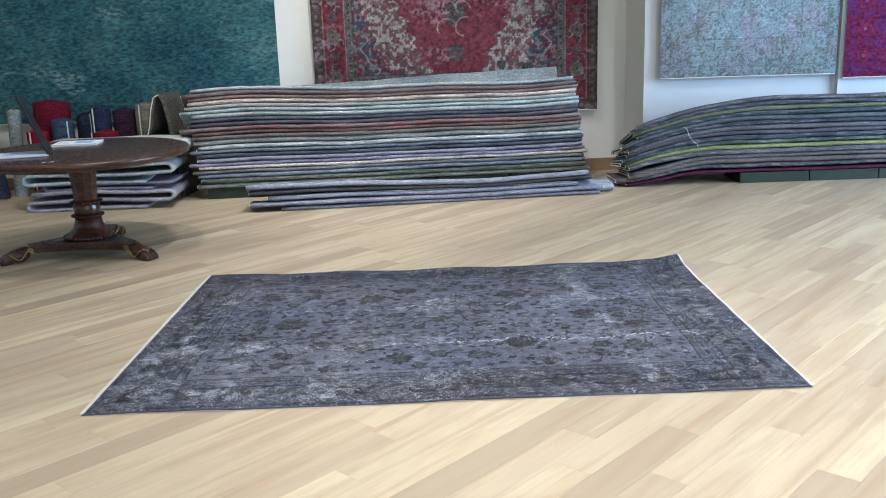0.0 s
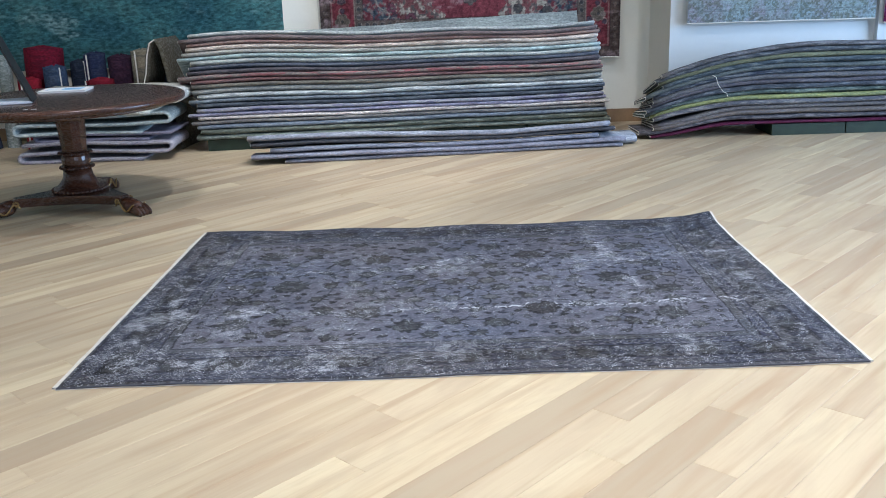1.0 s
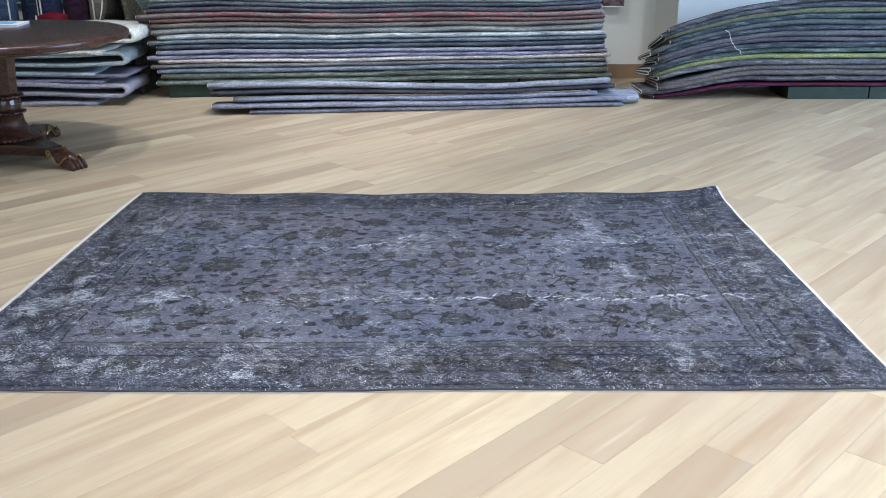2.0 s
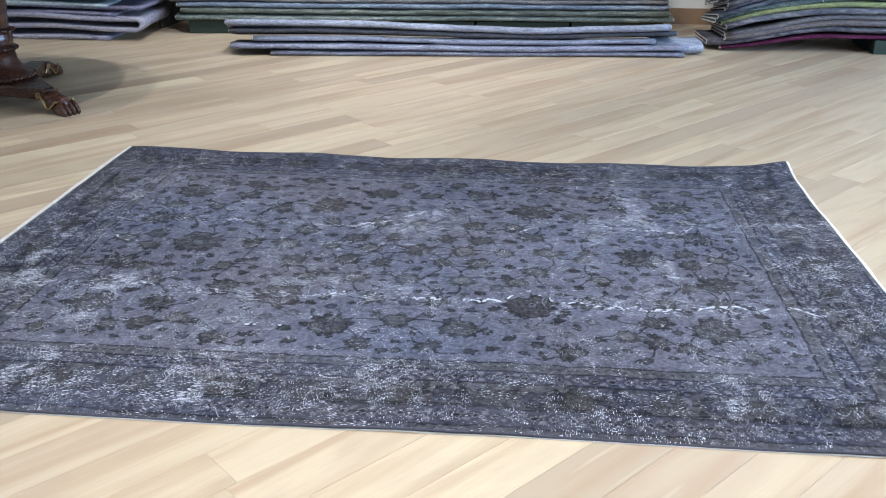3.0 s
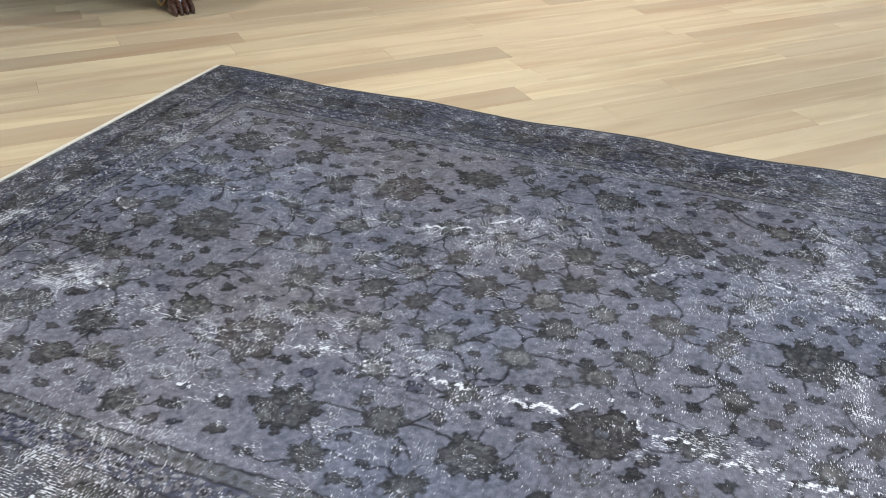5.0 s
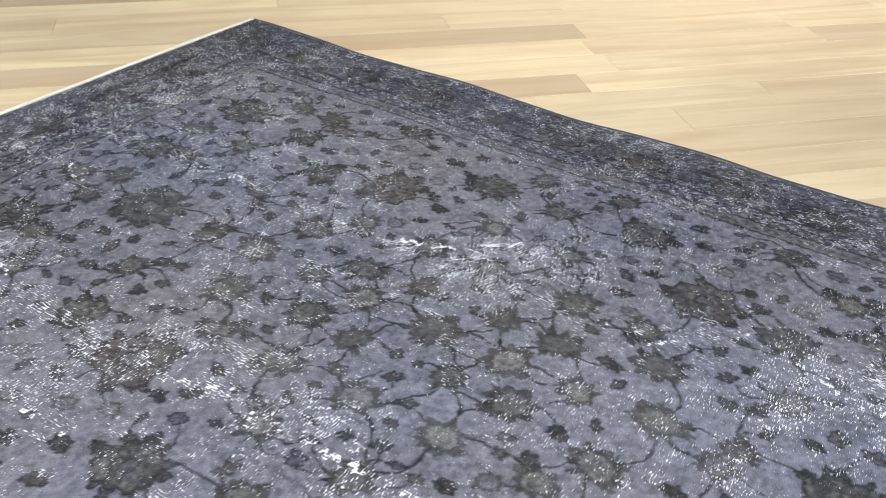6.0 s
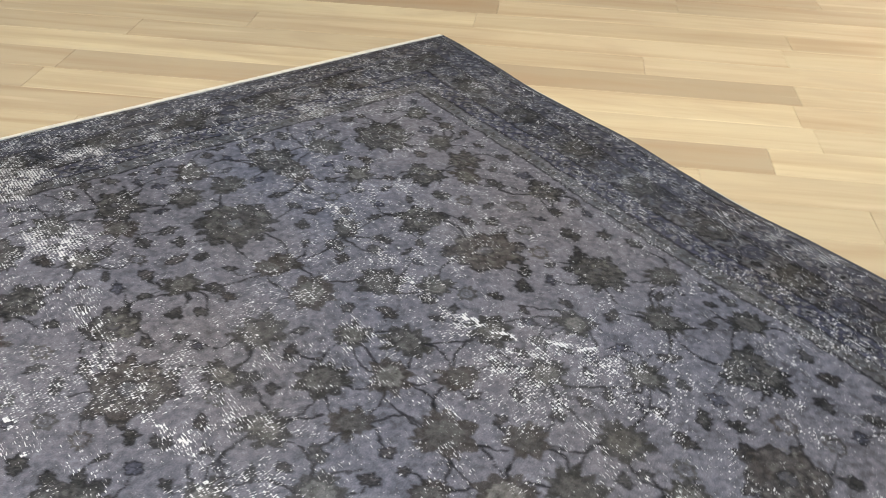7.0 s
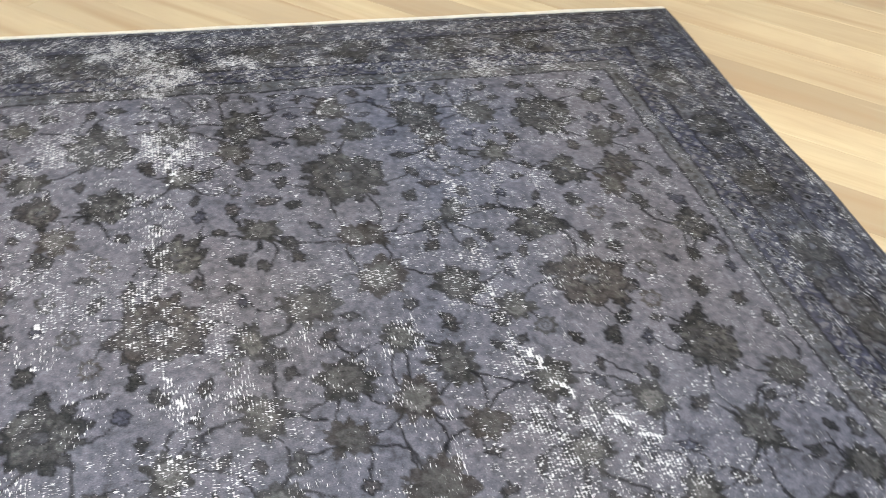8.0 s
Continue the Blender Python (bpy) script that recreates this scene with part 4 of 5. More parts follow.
def paint_magenta(X, Y):
    ny, nx = X.shape
    w, h = X.max(), Y.max()
    d = np.minimum.reduce([w - np.abs(X), Y, h - Y])
    col = np.zeros((ny, nx, 3)) + np.array((0.14, 0.014, 0.045))
    n1, n2, n3 = fuzz(nx, ny, 7, 7, 51, 3), fuzz(nx, ny, 80, 90, 52, 2), fuzz(nx, ny, 24, 26, 53, 3)
    col = lay(col, np.clip(n3 * 1.2, 0, 0.8), (0.10, 0.025, 0.09))
    col = lay(col, np.clip(n2 * 1.8 - 0.3, 0, 0.85), (0.05, 0.018, 0.075))
    rng = np.random.default_rng(54)
    for y in np.arange(0.2, h, 0.26):
        for x in (-w + 0.19, w - 0.19):
            rosette(col, X, Y, x, y, 0.085, rng, (0.16, 0.018, 0.05), (0.035, 0.015, 0.06), (0.24, 0.06, 0.15))
    for x in np.arange(-w + 0.45, w - 0.3, 0.26):
        rosette(col, X, Y, x, 0.19, 0.085, rng, (0.16, 0.018, 0.05), (0.035, 0.015, 0.06), (0.24, 0.06, 0.15))
    for lim in (0.07, 0.33, 0.38):
        col = lay(col, np.clip(1 - np.abs(d - lim) / 0.02, 0, 1) * 0.7, (0.08, 0.02, 0.10))
    col = lay(col, (d > 0.42) * np.clip(0.25 + n1, 0, 0.6), (0.20, 0.09, 0.19))
    col *= np.clip(1 + 0.5 * n2, 0.4, 1.8)[..., None]
    return np.concatenate([col, np.ones((ny, nx, 1))], -1)


def paint_teal(X, Y):
    ny, nx = X.shape
    col = np.zeros((ny, nx, 3)) + np.array((0.046, 0.118, 0.126))
    n1 = fuzz(nx, ny, 9, 6, 61, 4)
    n2, n3 = fuzz(nx, ny, 110, 150, 62, 2), fuzz(nx, ny, 7, 13, 63, 4)
    col = lay(col, np.clip(n1 * 0.8 + 0.15, 0, 0.75), (0.075, 0.150, 0.148))
    col = lay(col, np.clip(-n1 * 0.7, 0, 0.7), (0.024, 0.066, 0.092))
    col = lay(col, np.clip(n3 * 1.2 - 0.45, 0, 0.6) * np.clip(0.7 + n2, 0, 1), (0.19, 0.26, 0.255))
    col *= np.clip(1 + 0.45 * n2, 0.4, 1.8)[..., None]
    return np.concatenate([col, np.ones((ny, nx, 1))], -1)


def hanging_rug(label, cx, y, z0, width, height, step, paint, off, tilt=0.0):
    """A rug hung flat near a wall, with a bound edge and a rail that holds it."""
    r = thing("hanging_rug", label, "rug", "rugs hung on the walls", pose(cx, y, z0, 0, tilt, 0))

    def sway(X, Y):
        return 0.006 * np.sin(X * 4.1 + 1) * np.exp(-Y / 0.5) - 0.004

    sheet("woven_face", -width / 2, width / 2, 0, height, step, paint, M_HANG, r, sway, True)
    part("backing", box(-width / 2 + 0.002, width / 2 - 0.002, 0.004, 0.010, 0.002, height), M_CREAM, r, "cream cotton backing")
    pts = [(-width / 2 + width * k / 40, -0.002 + 0.006 * math.sin((-width / 2 + width * k / 40) * 4.1 + 1), -0.003 + 0.004 * soft_noise(k * 0.35, cx)) for k in range(41)]
    part("bottom_edge", tube(pts, 0.006, 5), M_CREAM, r, "pale bottom edge")
    part("hanging_rail", box(-width / 2, width / 2, 0.012, off, height - 0.05, height), M_FRAME, r, "white hanging rail")
    return r


hanging_rug("faded teal overdyed rug hung on the cream wall", -3.42, 9.38, 0.70, 3.76, 2.2, 0.009, paint_teal, 0.068)
hanging_rug("red and cream medallion rug hung on the cream wall", 0.28, 9.38, 0.655, 2.92, 2.3, 0.007, paint_red, 0.068)
hanging_rug("pale blue distressed rug hung clear of the white wall", 3.125, 8.87, 0.975, 1.73, 2.0, 0.009, paint_pale, 0.078, 0.2)
hanging_rug("magenta and purple overdyed rug hung on the white wall", 4.93, 8.83, 0.93, 1.76, 2.0, 0.010, paint_magenta, 0.048, 0.2)


# ---------------------------------------------------------------- piles of folded rugs
PAL = {}


def wool(colour, fleck, amount=0.5):
    key = (colour, fleck, amount)
    if key not in PAL:
        PAL[key] = folded_wool("folded_wool", colour, fleck, amount)
    return PAL[key]


def fold_path(depth, h, thick):
    """Section of a rug folded in half, nose towards minus p: (p, q). The nose is slimmer than the fold behind it."""
    r = (h - thick) / 2
    e = r * 0.62
    pts = [(depth, r), (depth * 0.6, r), (depth * 0.25, r), (0.05, r), (0.026, r * 0.92)]
    for k in range(9):
        a = math.pi / 2 + math.pi * k / 8
        pts.append((e * 1.4 + e * 1.4 * math.cos(a), e * math.sin(a)))
    return pts + [(0.026, -r * 0.92), (0.05, -r), (depth * 0.25, -r), (depth * 0.6, -r), (depth, -r)]


def folded_rug(label, group, x0, x1, depth, h, base, front, material, seed, m, thick=0.0, rest=0.0, taper=0.0):
    """One rug folded lengthwise. base(u): height of its underside along its length; front(u): where its fold lies."""
    t = thick or h * 0.44
    ob = thing("folded_rug", label, "rug", group, m)
    path = fold_path(depth, h, t)
    n = max(24, int((x1 - x0) / 0.08))

    def place(u, p, q):
        wob = 0.20 * h * soft_noise(u * 2.3, seed) + 0.07 * h * soft_noise(u * 7, seed + 3)
        squash = 1 + 0.10 * soft_noise(u * 3.1, seed + 9)
        z = base(u) + h / 2 + q * squash + wob * min(1, max(0, (0.5 - p)) * 2)
        return (u, front(u) + p + 0.012 * soft_noise(u * 1.7, seed + 5), rest + (z - rest) * (1 - taper * max(0, p - 0.02) / depth))

    stations = [x0 + (x1 - x0) * k / n for k in range(n + 1)]
    part("wool", cloth(path, t, stations, place), material, ob, smooth=True)
    for e, s in ((x0, -1), (x1, 1)):
        part("bound_end", cloth(path, t * 0.34, [e - s * 0.002, e + s * 0.005], place), M_CREAM, ob, "pale bound end")
    return ob


big_m = pose(-2.28, 8.42, 0, 0, 0, 6.0)
# lowest first: colour, fleck
STACK = [((0.10, 0.12, 0.09), (0.30, 0.32, 0.28)), ((0.14, 0.16, 0.11), (0.26, 0.27, 0.22)), ((0.12, 0.15, 0.20), (0.30, 0.33, 0.34)), ((0.24, 0.22, 0.19), (0.08, 0.08, 0.10)),
         ((0.42, 0.37, 0.31), (0.30, 0.22, 0.22)), ((0.24, 0.22, 0.32), (0.10, 0.09, 0.14)), ((0.40, 0.40, 0.46), (0.12, 0.10, 0.22)), ((0.05, 0.06, 0.08), (0.14, 0.16, 0.18)),
         ((0.20, 0.24, 0.28), (0.07, 0.08, 0.11)), ((0.30, 0.32, 0.31), (0.16, 0.17, 0.17)), ((0.20, 0.20, 0.18), (0.30, 0.29, 0.25)), ((0.24, 0.21, 0.15), (0.12, 0.11, 0.10)),
         ((0.20, 0.08, 0.07), (0.10, 0.09, 0.09)), ((0.26, 0.19, 0.16), (0.30, 0.05, 0.07)), ((0.06, 0.05, 0.06), (0.13, 0.12, 0.12)), ((0.06, 0.07, 0.10), (0.15, 0.16, 0.18)),
         ((0.50, 0.52, 0.47), (0.34, 0.38, 0.36)), ((0.30, 0.40, 0.38), (0.14, 0.17, 0.17)), ((0.42, 0.40, 0.34), (0.26, 0.24, 0.21)), ((0.40, 0.33, 0.26), (0.20, 0.13, 0.10)),
         ((0.20, 0.10, 0.08), (0.30, 0.24, 0.20)), ((0.24, 0.17, 0.16), (0.12, 0.09, 0.09)), ((0.32, 0.34, 0.32), (0.22, 0.24, 0.23))]
NAMES = {0: "grey-green", 2: "slate-blue", 4: "cream", 5: "lilac-grey", 8: "blue-grey", 12: "rust-red", 16: "mint-white", 20: "rust-brown", 22: "silver-grey"}


def swell(u):
    return 0.018 * math.sin(u * 1.7 + 0.4) + 0.012 * math.sin(u * 3.3)


heights = [0.0415 + 0.017 * soft_noise(i * 1.37, 2) for i in range(len(STACK))]
zed = 0.105
for i, (c, f) in enumerate(STACK):
    h = heights[i]
    x0 = 0.02 + 0.10 * soft_noise(i * 0.83, 4) + (0.04 if i < 10 else 0) - (0.05 if i in (5, 13, 17) else 0)
    x1 = 3.84 - 0.006 * i + 0.03 * soft_noise(i * 0.91, 6) + (0.03 if i % 4 == 0 else 0)
    z = zed
    k = i / len(STACK)
    folded_rug(NAMES.get(i, "muted patterned") + " rug folded lengthwise in a tall pile", "rugs folded in the tall pile", x0, x1, 0.50, h * 1.0,
               lambda u, z=z, k=k: z + swell(u) * k * 1.2, lambda u, i=i: 0.022 * soft_noise(i * 1.9, 8) + 0.03 * (i / 22.0), wool(tuple((0.65 * v + 0.35 * sum(c) / 3) * (1.4, 0.7, 1.15, 0.85, 1.45)[i % 5] for v in c), f, 0.4), i + 1, big_m, rest=0.105, taper=0.38)
    zed += h
# the uppermost rug: its back half is propped up against the wall
flap = thing("propped_rug", "thin grey rug propped up behind the tall pile", "rug", m=big_m)
bm = bmesh.new()
rows = []
for k in range(25):
    u = 0.9 + 2.75 * k / 24
    top = 1.02 + 0.095 * (k / 24) ** 1.1 + 0.012 * soft_noise(k * 0.4, 71)
    rows.append([bm.verts.new(p) for p in ((u, 0.36, 0.80), (u, 0.47, top), (u, 0.482, top), (u, 0.375, 0.79))])
for p, q in zip(rows, rows[1:]):
    for i in range(4):
        bm.faces.new((p[i], p[(i + 1) % 4], q[(i + 1) % 4], q[i]))
bm.faces.new(rows[0][::-1])
bm.faces.new(rows[-1])
bmesh.ops.recalc_face_normals(bm, faces=bm.faces)
part("wool", bm, wool((0.20, 0.22, 0.21), (0.28, 0.30, 0.29), 0.4), flap)
tagged(flap, "thin grey rug propped up behind the tall pile", "rug")

# the low pile in front
low_m = pose(-1.64, 7.72, 0, 0, 0, 6.2)
LOW = [((0.22, 0.22, 0.26), 0.30, 3.19, 0.034, 0.00), ((0.30, 0.30, 0.36), 0.02, 3.22, 0.046, 0.0), ((0.26, 0.27, 0.33), 0.18, 2.98, 0.040, 0.01),
       ((0.09, 0.09, 0.10), 0.02, 3.13, 0.042, 0.03), ((0.34, 0.35, 0.40), 0.00, 3.08, 0.050, 0.02)]
zed = 0.0
for i, (c, x0, x1, h, fr) in enumerate(LOW):
    z = zed
    folded_rug(("charcoal" if i == 3 else "pale lilac-grey") + " rug folded lengthwise in a low pile on the floor", "rugs folded in the low pile", x0, x1, 0.34, h * 0.97,
               lambda u, z=z, i=i: z + 0.006 * i * math.sin(u * 1.9 + 0.7) + 0.004 * i, lambda u, fr=fr, i=i: fr + 0.01 * soft_noise(i * 2.1, 3), wool(tuple(x * 0.85 for x in c), tuple(x * 0.5 for x in c), 0.35), 40 + i, low_m, taper=0.5)
    zed += h
lone = folded_rug("grey-blue rug whose folded end sticks out of the low pile", "rugs folded in the low pile", 3.0, 3.34, 0.22, 0.085, lambda u: 0.012, lambda u: 0.07, wool((0.28, 0.30, 0.34), (0.45, 0.46, 0.5), 0.4), 77, low_m)

# the bowed pile by the white wall
BOW = [((0.11, 0.02, 0.055), (0.10, 0.03, 0.06)), ((0.13, 0.12, 0.13), (0.22, 0.20, 0.21)), ((0.20, 0.17, 0.15), (0.12, 0.11, 0.12)), ((0.22, 0.20, 0.19), (0.12, 0.11, 0.12)),
       ((0.16, 0.16, 0.18), (0.26, 0.24, 0.23)), ((0.34, 0.36, 0.15), (0.20, 0.22, 0.12)), ((0.11, 0.14, 0.13), (0.20, 0.23, 0.20)), ((0.08, 0.09, 0.11), (0.16, 0.17, 0.19)),
       ((0.14, 0.13, 0.15), (0.07, 0.07, 0.09)), ((0.17, 0.17, 0.18), (0.10, 0.10, 0.12)), ((0.07, 0.08, 0.11), (0.16, 0.17, 0.18)), ((0.14, 0.16, 0.16), (0.08, 0.09, 0.10)),
       ((0.07, 0.09, 0.11), (0.14, 0.16, 0.17)), ((0.19, 0.20, 0.13), (0.11, 0.12, 0.09)), ((0.09, 0.10, 0.12), (0.17, 0.18, 0.19)), ((0.13, 0.13, 0.14), (0.19, 0.19, 0.21))]
BOW = [(tuple(v * 0.72 for v in c), tuple(v * 1.05 for v in f)) for c, f in BOW]
for i, (c, f) in enumerate(BOW):
    frac = i / len(BOW)

    def lift(u, i=i):
        s = min(1.0, max(0.0, (u - 1.75) / (0.85 + 0.75 * i / len(BOW))))
        s = s * s * (3 - 2 * s) if i < 4 else s * (2 - s)
        droop = 0.035 * max(0.0, 1 - (u - 1.70) / 0.42) ** 2 * min(1.0, i / 5)
        return (0.004 + i * 0.0315) * (1 - s) + (0.105 + i * 0.0445) * s - droop

    x0 = 1.84 + 0.13 * soft_noise(i * 1.3, 12) + (0.06 if i > 11 else 0) - (0.07 if i in (6, 7, 1) else 0)
    folded_rug(("lime-green" if i == 5 else "magenta-backed" if i == 0 else "olive" if i == 13 else "dark grey patterned") + " rug folded lengthwise in a bowed pile",
               "rugs folded in the bowed pile", x0, 5.7, 0.50, 0.047 if i else 0.03, lift, lambda u, i=i: 8.33 + 0.025 * soft_noise(i * 1.7, 15) + 0.02 * min(1, max(0, u - 1.8)) + (0.03 + 0.09 * soft_noise(i * 2.3, 18)) * max(0, (2.25 - u) / 0.5) ** 2, wool(c, f, 0.5), 90 + i, Matrix(), rest=0.0, taper=0.30)
# loose fringe thread hanging over the bowed pile
thread = thing("loose_thread", "loose pale thread hanging over the bowed pile", "thread")
part("strand", tube([(2.36 + 0.02 * k + 0.012 * math.sin(k * 1.3), 8.318 - 0.004 * math.sin(k), 0.56 - 0.028 * k + 0.01 * math.sin(k * 2.2)) for k in range(8)], 0.0028, 5), M_CREAM, thread)


def riser(x, y, length, depth, h, m=Matrix()):
    r = thing("wooden_riser", "dark green painted wooden riser under the rug pile", "riser", "green risers under the piles", m @ pose(x, y, 0))
    part("front_board", box(0, length, 0, 0.022, 0.0, h, 0.003), M_GREEN, r)
    part("back_board", box(0, length, depth - 0.022, depth, 0.0, h, 0.003), M_GREEN, r)
    part("top_board", box(0, length, 0.023, depth - 0.023, h - 0.02, h, 0.003), M_GREEN, r)
    for e in (0.0, length - 0.022):
        part("end_board", box(e, e + 0.022, 0.023, depth - 0.023, 0.0, h - 0.021), M_GREEN, r)


for k in range(4):
    riser(2.93 + 0.665 * k, 8.36, 0.655, 0.46, 0.10)
for k in range(5):
    riser(0.12 + 0.74 * k, 0.05, 0.72, 0.44, 0.10, big_m)


# ---------------------------------------------------------------- heap of folded rugs behind the table
def serpentine(width, r, turns, wave, seed):
    """A strip folded to and fro: (across, up)."""
    pts, z, side = [], 0.0, 1
    for k in range(turns):
        xs = [side * (width / 2 - r) * (1 - 2 * j / 12) for j in range(13)]
        if k == 0:
            xs = xs[2:]
        for j, x in enumerate(xs):
            pts.append((x, z + wave * math.sin(x * 5 + seed + k) * 0.5))
        side = -side
        if k < turns - 1:
            for j in range(1, 7):
                a = -math.pi / 2 + math.pi * j / 7
                pts.append((side * -1 * -1 * (width / 2 - r) + side * r * math.cos(a), z + r + r * math.sin(a)))
            z += 2 * r
    return pts


def heaped_rug(label, cx, cy, z, width, depth, r, turns, thick, material, seed, turn=0.0):
    ob = thing("heaped_rug", label, "rug", "rugs folded behind the table", pose(cx, cy, z, 0, 0, turn))
    path = [(x, q + thick / 2 + 0.002) for x, q in serpentine(width, r, turns, 0.012, seed)]
    stations = [depth * k / 8 for k in range(9)]

    def place(u, p, q):
        return (p + 0.02 * soft_noise(u * 4 + q * 6, seed), u + 0.03 * soft_noise(p * 2.0 + q * 9, seed + 2), max(0.002, q * (1 + 0.10 * soft_noise(p * 2.2, seed + 4))))

    part("wool", cloth(path, thick, stations, place), material, ob, smooth=True)
    return ob


heaped_rug("mauve-grey rug folded at the bottom of the heap", -3.06, 8.10, 0.0, 1.33, 0.62, 0.036, 3, 0.028, wool((0.34, 0.32, 0.34), (0.20, 0.17, 0.24), 0.4), 1.0, 1)
heaped_rug("lilac rug folded in the heap behind the table", -2.98, 8.14, 0.175, 1.22, 0.60, 0.025, 2, 0.024, wool((0.19, 0.175, 0.22), (0.13, 0.12, 0.15), 0.3), 2.0, -1)
heaped_rug("blue-grey rug folded in the heap behind the table", -3.07, 8.12, 0.235, 1.36, 0.62, 0.037, 3, 0.026, wool((0.30, 0.34, 0.34), (0.46, 0.48, 0.45), 0.5), 3.0, 2)
heaped_rug("cream rug folded on top of the heap", -2.96, 8.12, 0.405, 1.34, 0.58, 0.043, 3, 0.028, wool((0.66, 0.64, 0.56), (0.46, 0.46, 0.42), 0.4), 4.0, -1)


# ---------------------------------------------------------------- rolled rugs along the wall
def rolled_rug(label, x, y, r, h, material, seed, lean=0.0, turn=0.0):
    ob = thing("rolled_rug", label, "rug", "rolled rugs standing along the wall", pose(x, y, 0.0, 0, lean, turn))
    t = 0.016
    turns = max(2.0, r / (t * 1.7))
    n = int(turns * 22)
    path = []
    for k in range(n + 1):
        a = 2 * math.pi * turns * k / n
        rad = 0.018 + (r - 0.018) * k / n
        path.append((rad * math.cos(a) * 1.05, rad * math.sin(a) * 0.95))

    def place(u, p, q):
        d = math.hypot(p, q)
        return (p * (1 + 0.03 * math.sin(u * 7 + seed)), q, u + (0.025 * (1 - d / r) + 0.008 * math.sin(3 * math.atan2(q, p) + seed)) * (1 if u > h / 2 else 0))

    part("wool", cloth(path, t, [0.0, h * 0.25, h * 0.5, h * 0.75, h * 0.97, h], place), material, ob, smooth=False)
    # pale selvage down the loose edge
    ex, ey = path[-1]
    part("selvage", tube([(ex * 1.03, ey * 1.03 - 0.004, h * k / 10 + 0.004) for k in range(11)], 0.007, 5), M_CREAM, ob, "pale selvage")
    return ob


rolled_rug("pale grey-green rolled rug standing by the wall", -4.20, 9.05, 0.065, 0.86, wool((0.24, 0.27, 0.25), (0.36, 0.38, 0.36), 0.5), 1, 2)
rolled_rug("large crimson rolled rug standing by the wall", -3.86, 9.12, 0.17, 0.93, wool((0.15, 0.011, 0.026), (0.07, 0.010, 0.02), 0.5), 2, 3)
rolled_rug("short scarlet rolled rug", -3.88, 8.90, 0.10, 0.66, wool((0.25, 0.014, 0.026), (0.13, 0.012, 0.02), 0.4), 3)
rolled_rug("denim blue rolled rug standing by the wall", -3.64, 8.93, 0.105, 0.76, wool((0.040, 0.062, 0.11), (0.09, 0.11, 0.16), 0.4), 4)
rolled_rug("dark navy rolled rug with pale selvage", -3.46, 9.08, 0.09, 0.80, wool((0.020, 0.026, 0.045), (0.04, 0.05, 0.07), 0.4), 5, 0, 200)
rolled_rug("navy blue rolled rug standing by the wall", -3.31, 9.08, 0.10, 0.86, wool((0.028, 0.036, 0.08), (0.05, 0.06, 0.1), 0.4), 6)
rolled_rug("dark plum rolled rug standing by the wall", -3.08, 9.09, 0.115, 0.83, wool((0.035, 0.018, 0.035), (0.07, 0.03, 0.05), 0.4), 7)
rolled_rug("short crimson rolled rug", -3.20, 8.84, 0.125, 0.64, wool((0.22, 0.016, 0.03), (0.12, 0.012, 0.02), 0.4), 8)
rolled_rug("beige patterned rolled rug standing by the wall", -2.83, 9.02, 0.10, 0.88, wool((0.24, 0.21, 0.15), (0.13, 0.12, 0.10), 0.6), 9)
rolled_rug("slate rolled rug standing by the wall", -2.66, 9.14, 0.085, 0.72, wool((0.06, 0.07, 0.09), (0.12, 0.13, 0.15), 0.4), 10)
rolled_rug("navy rolled rug with a pale edge leaning by the wall", -4.36, 8.95, 0.09, 0.80, wool((0.03, 0.035, 0.06), (0.07, 0.08, 0.1), 0.4), 11, -8)


def draped_rug():
    ob = thing("draped_rug", "brown-olive rug folded over and leaning on the tall pile", "rug", m=pose(-2.50, 8.66, 0, 0, 0, 4))
    path = [(0.10, 0.0), (0.085, 0.25), (0.07, 0.5), (0.05, 0.75), (0.03, 0.93), (0.0, 1.0), (-0.03, 0.97), (-0.05, 0.86), (-0.07, 0.7), (-0.10, 0.55)]

    def place(u, p, q):
        return (-0.10 + p * 1.5 + 0.10 * u / 0.5 + 0.02 * soft_noise(q * 4 + u * 3, 7), u, q)

    part("wool", cloth(path, 0.018, [0.06 * k for k in range(9)], place), wool((0.085, 0.075, 0.055), (0.16, 0.15, 0.12), 0.5), ob, smooth=True)
    part("selvage", tube([place(-0.003, *path[k]) for k in range(5, 10)], 0.006, 5), M_CREAM, ob, "pale stitched edge")


draped_rug()


# ---------------------------------------------------------------- pedestal table
TX, TY = -2.555, 6.44


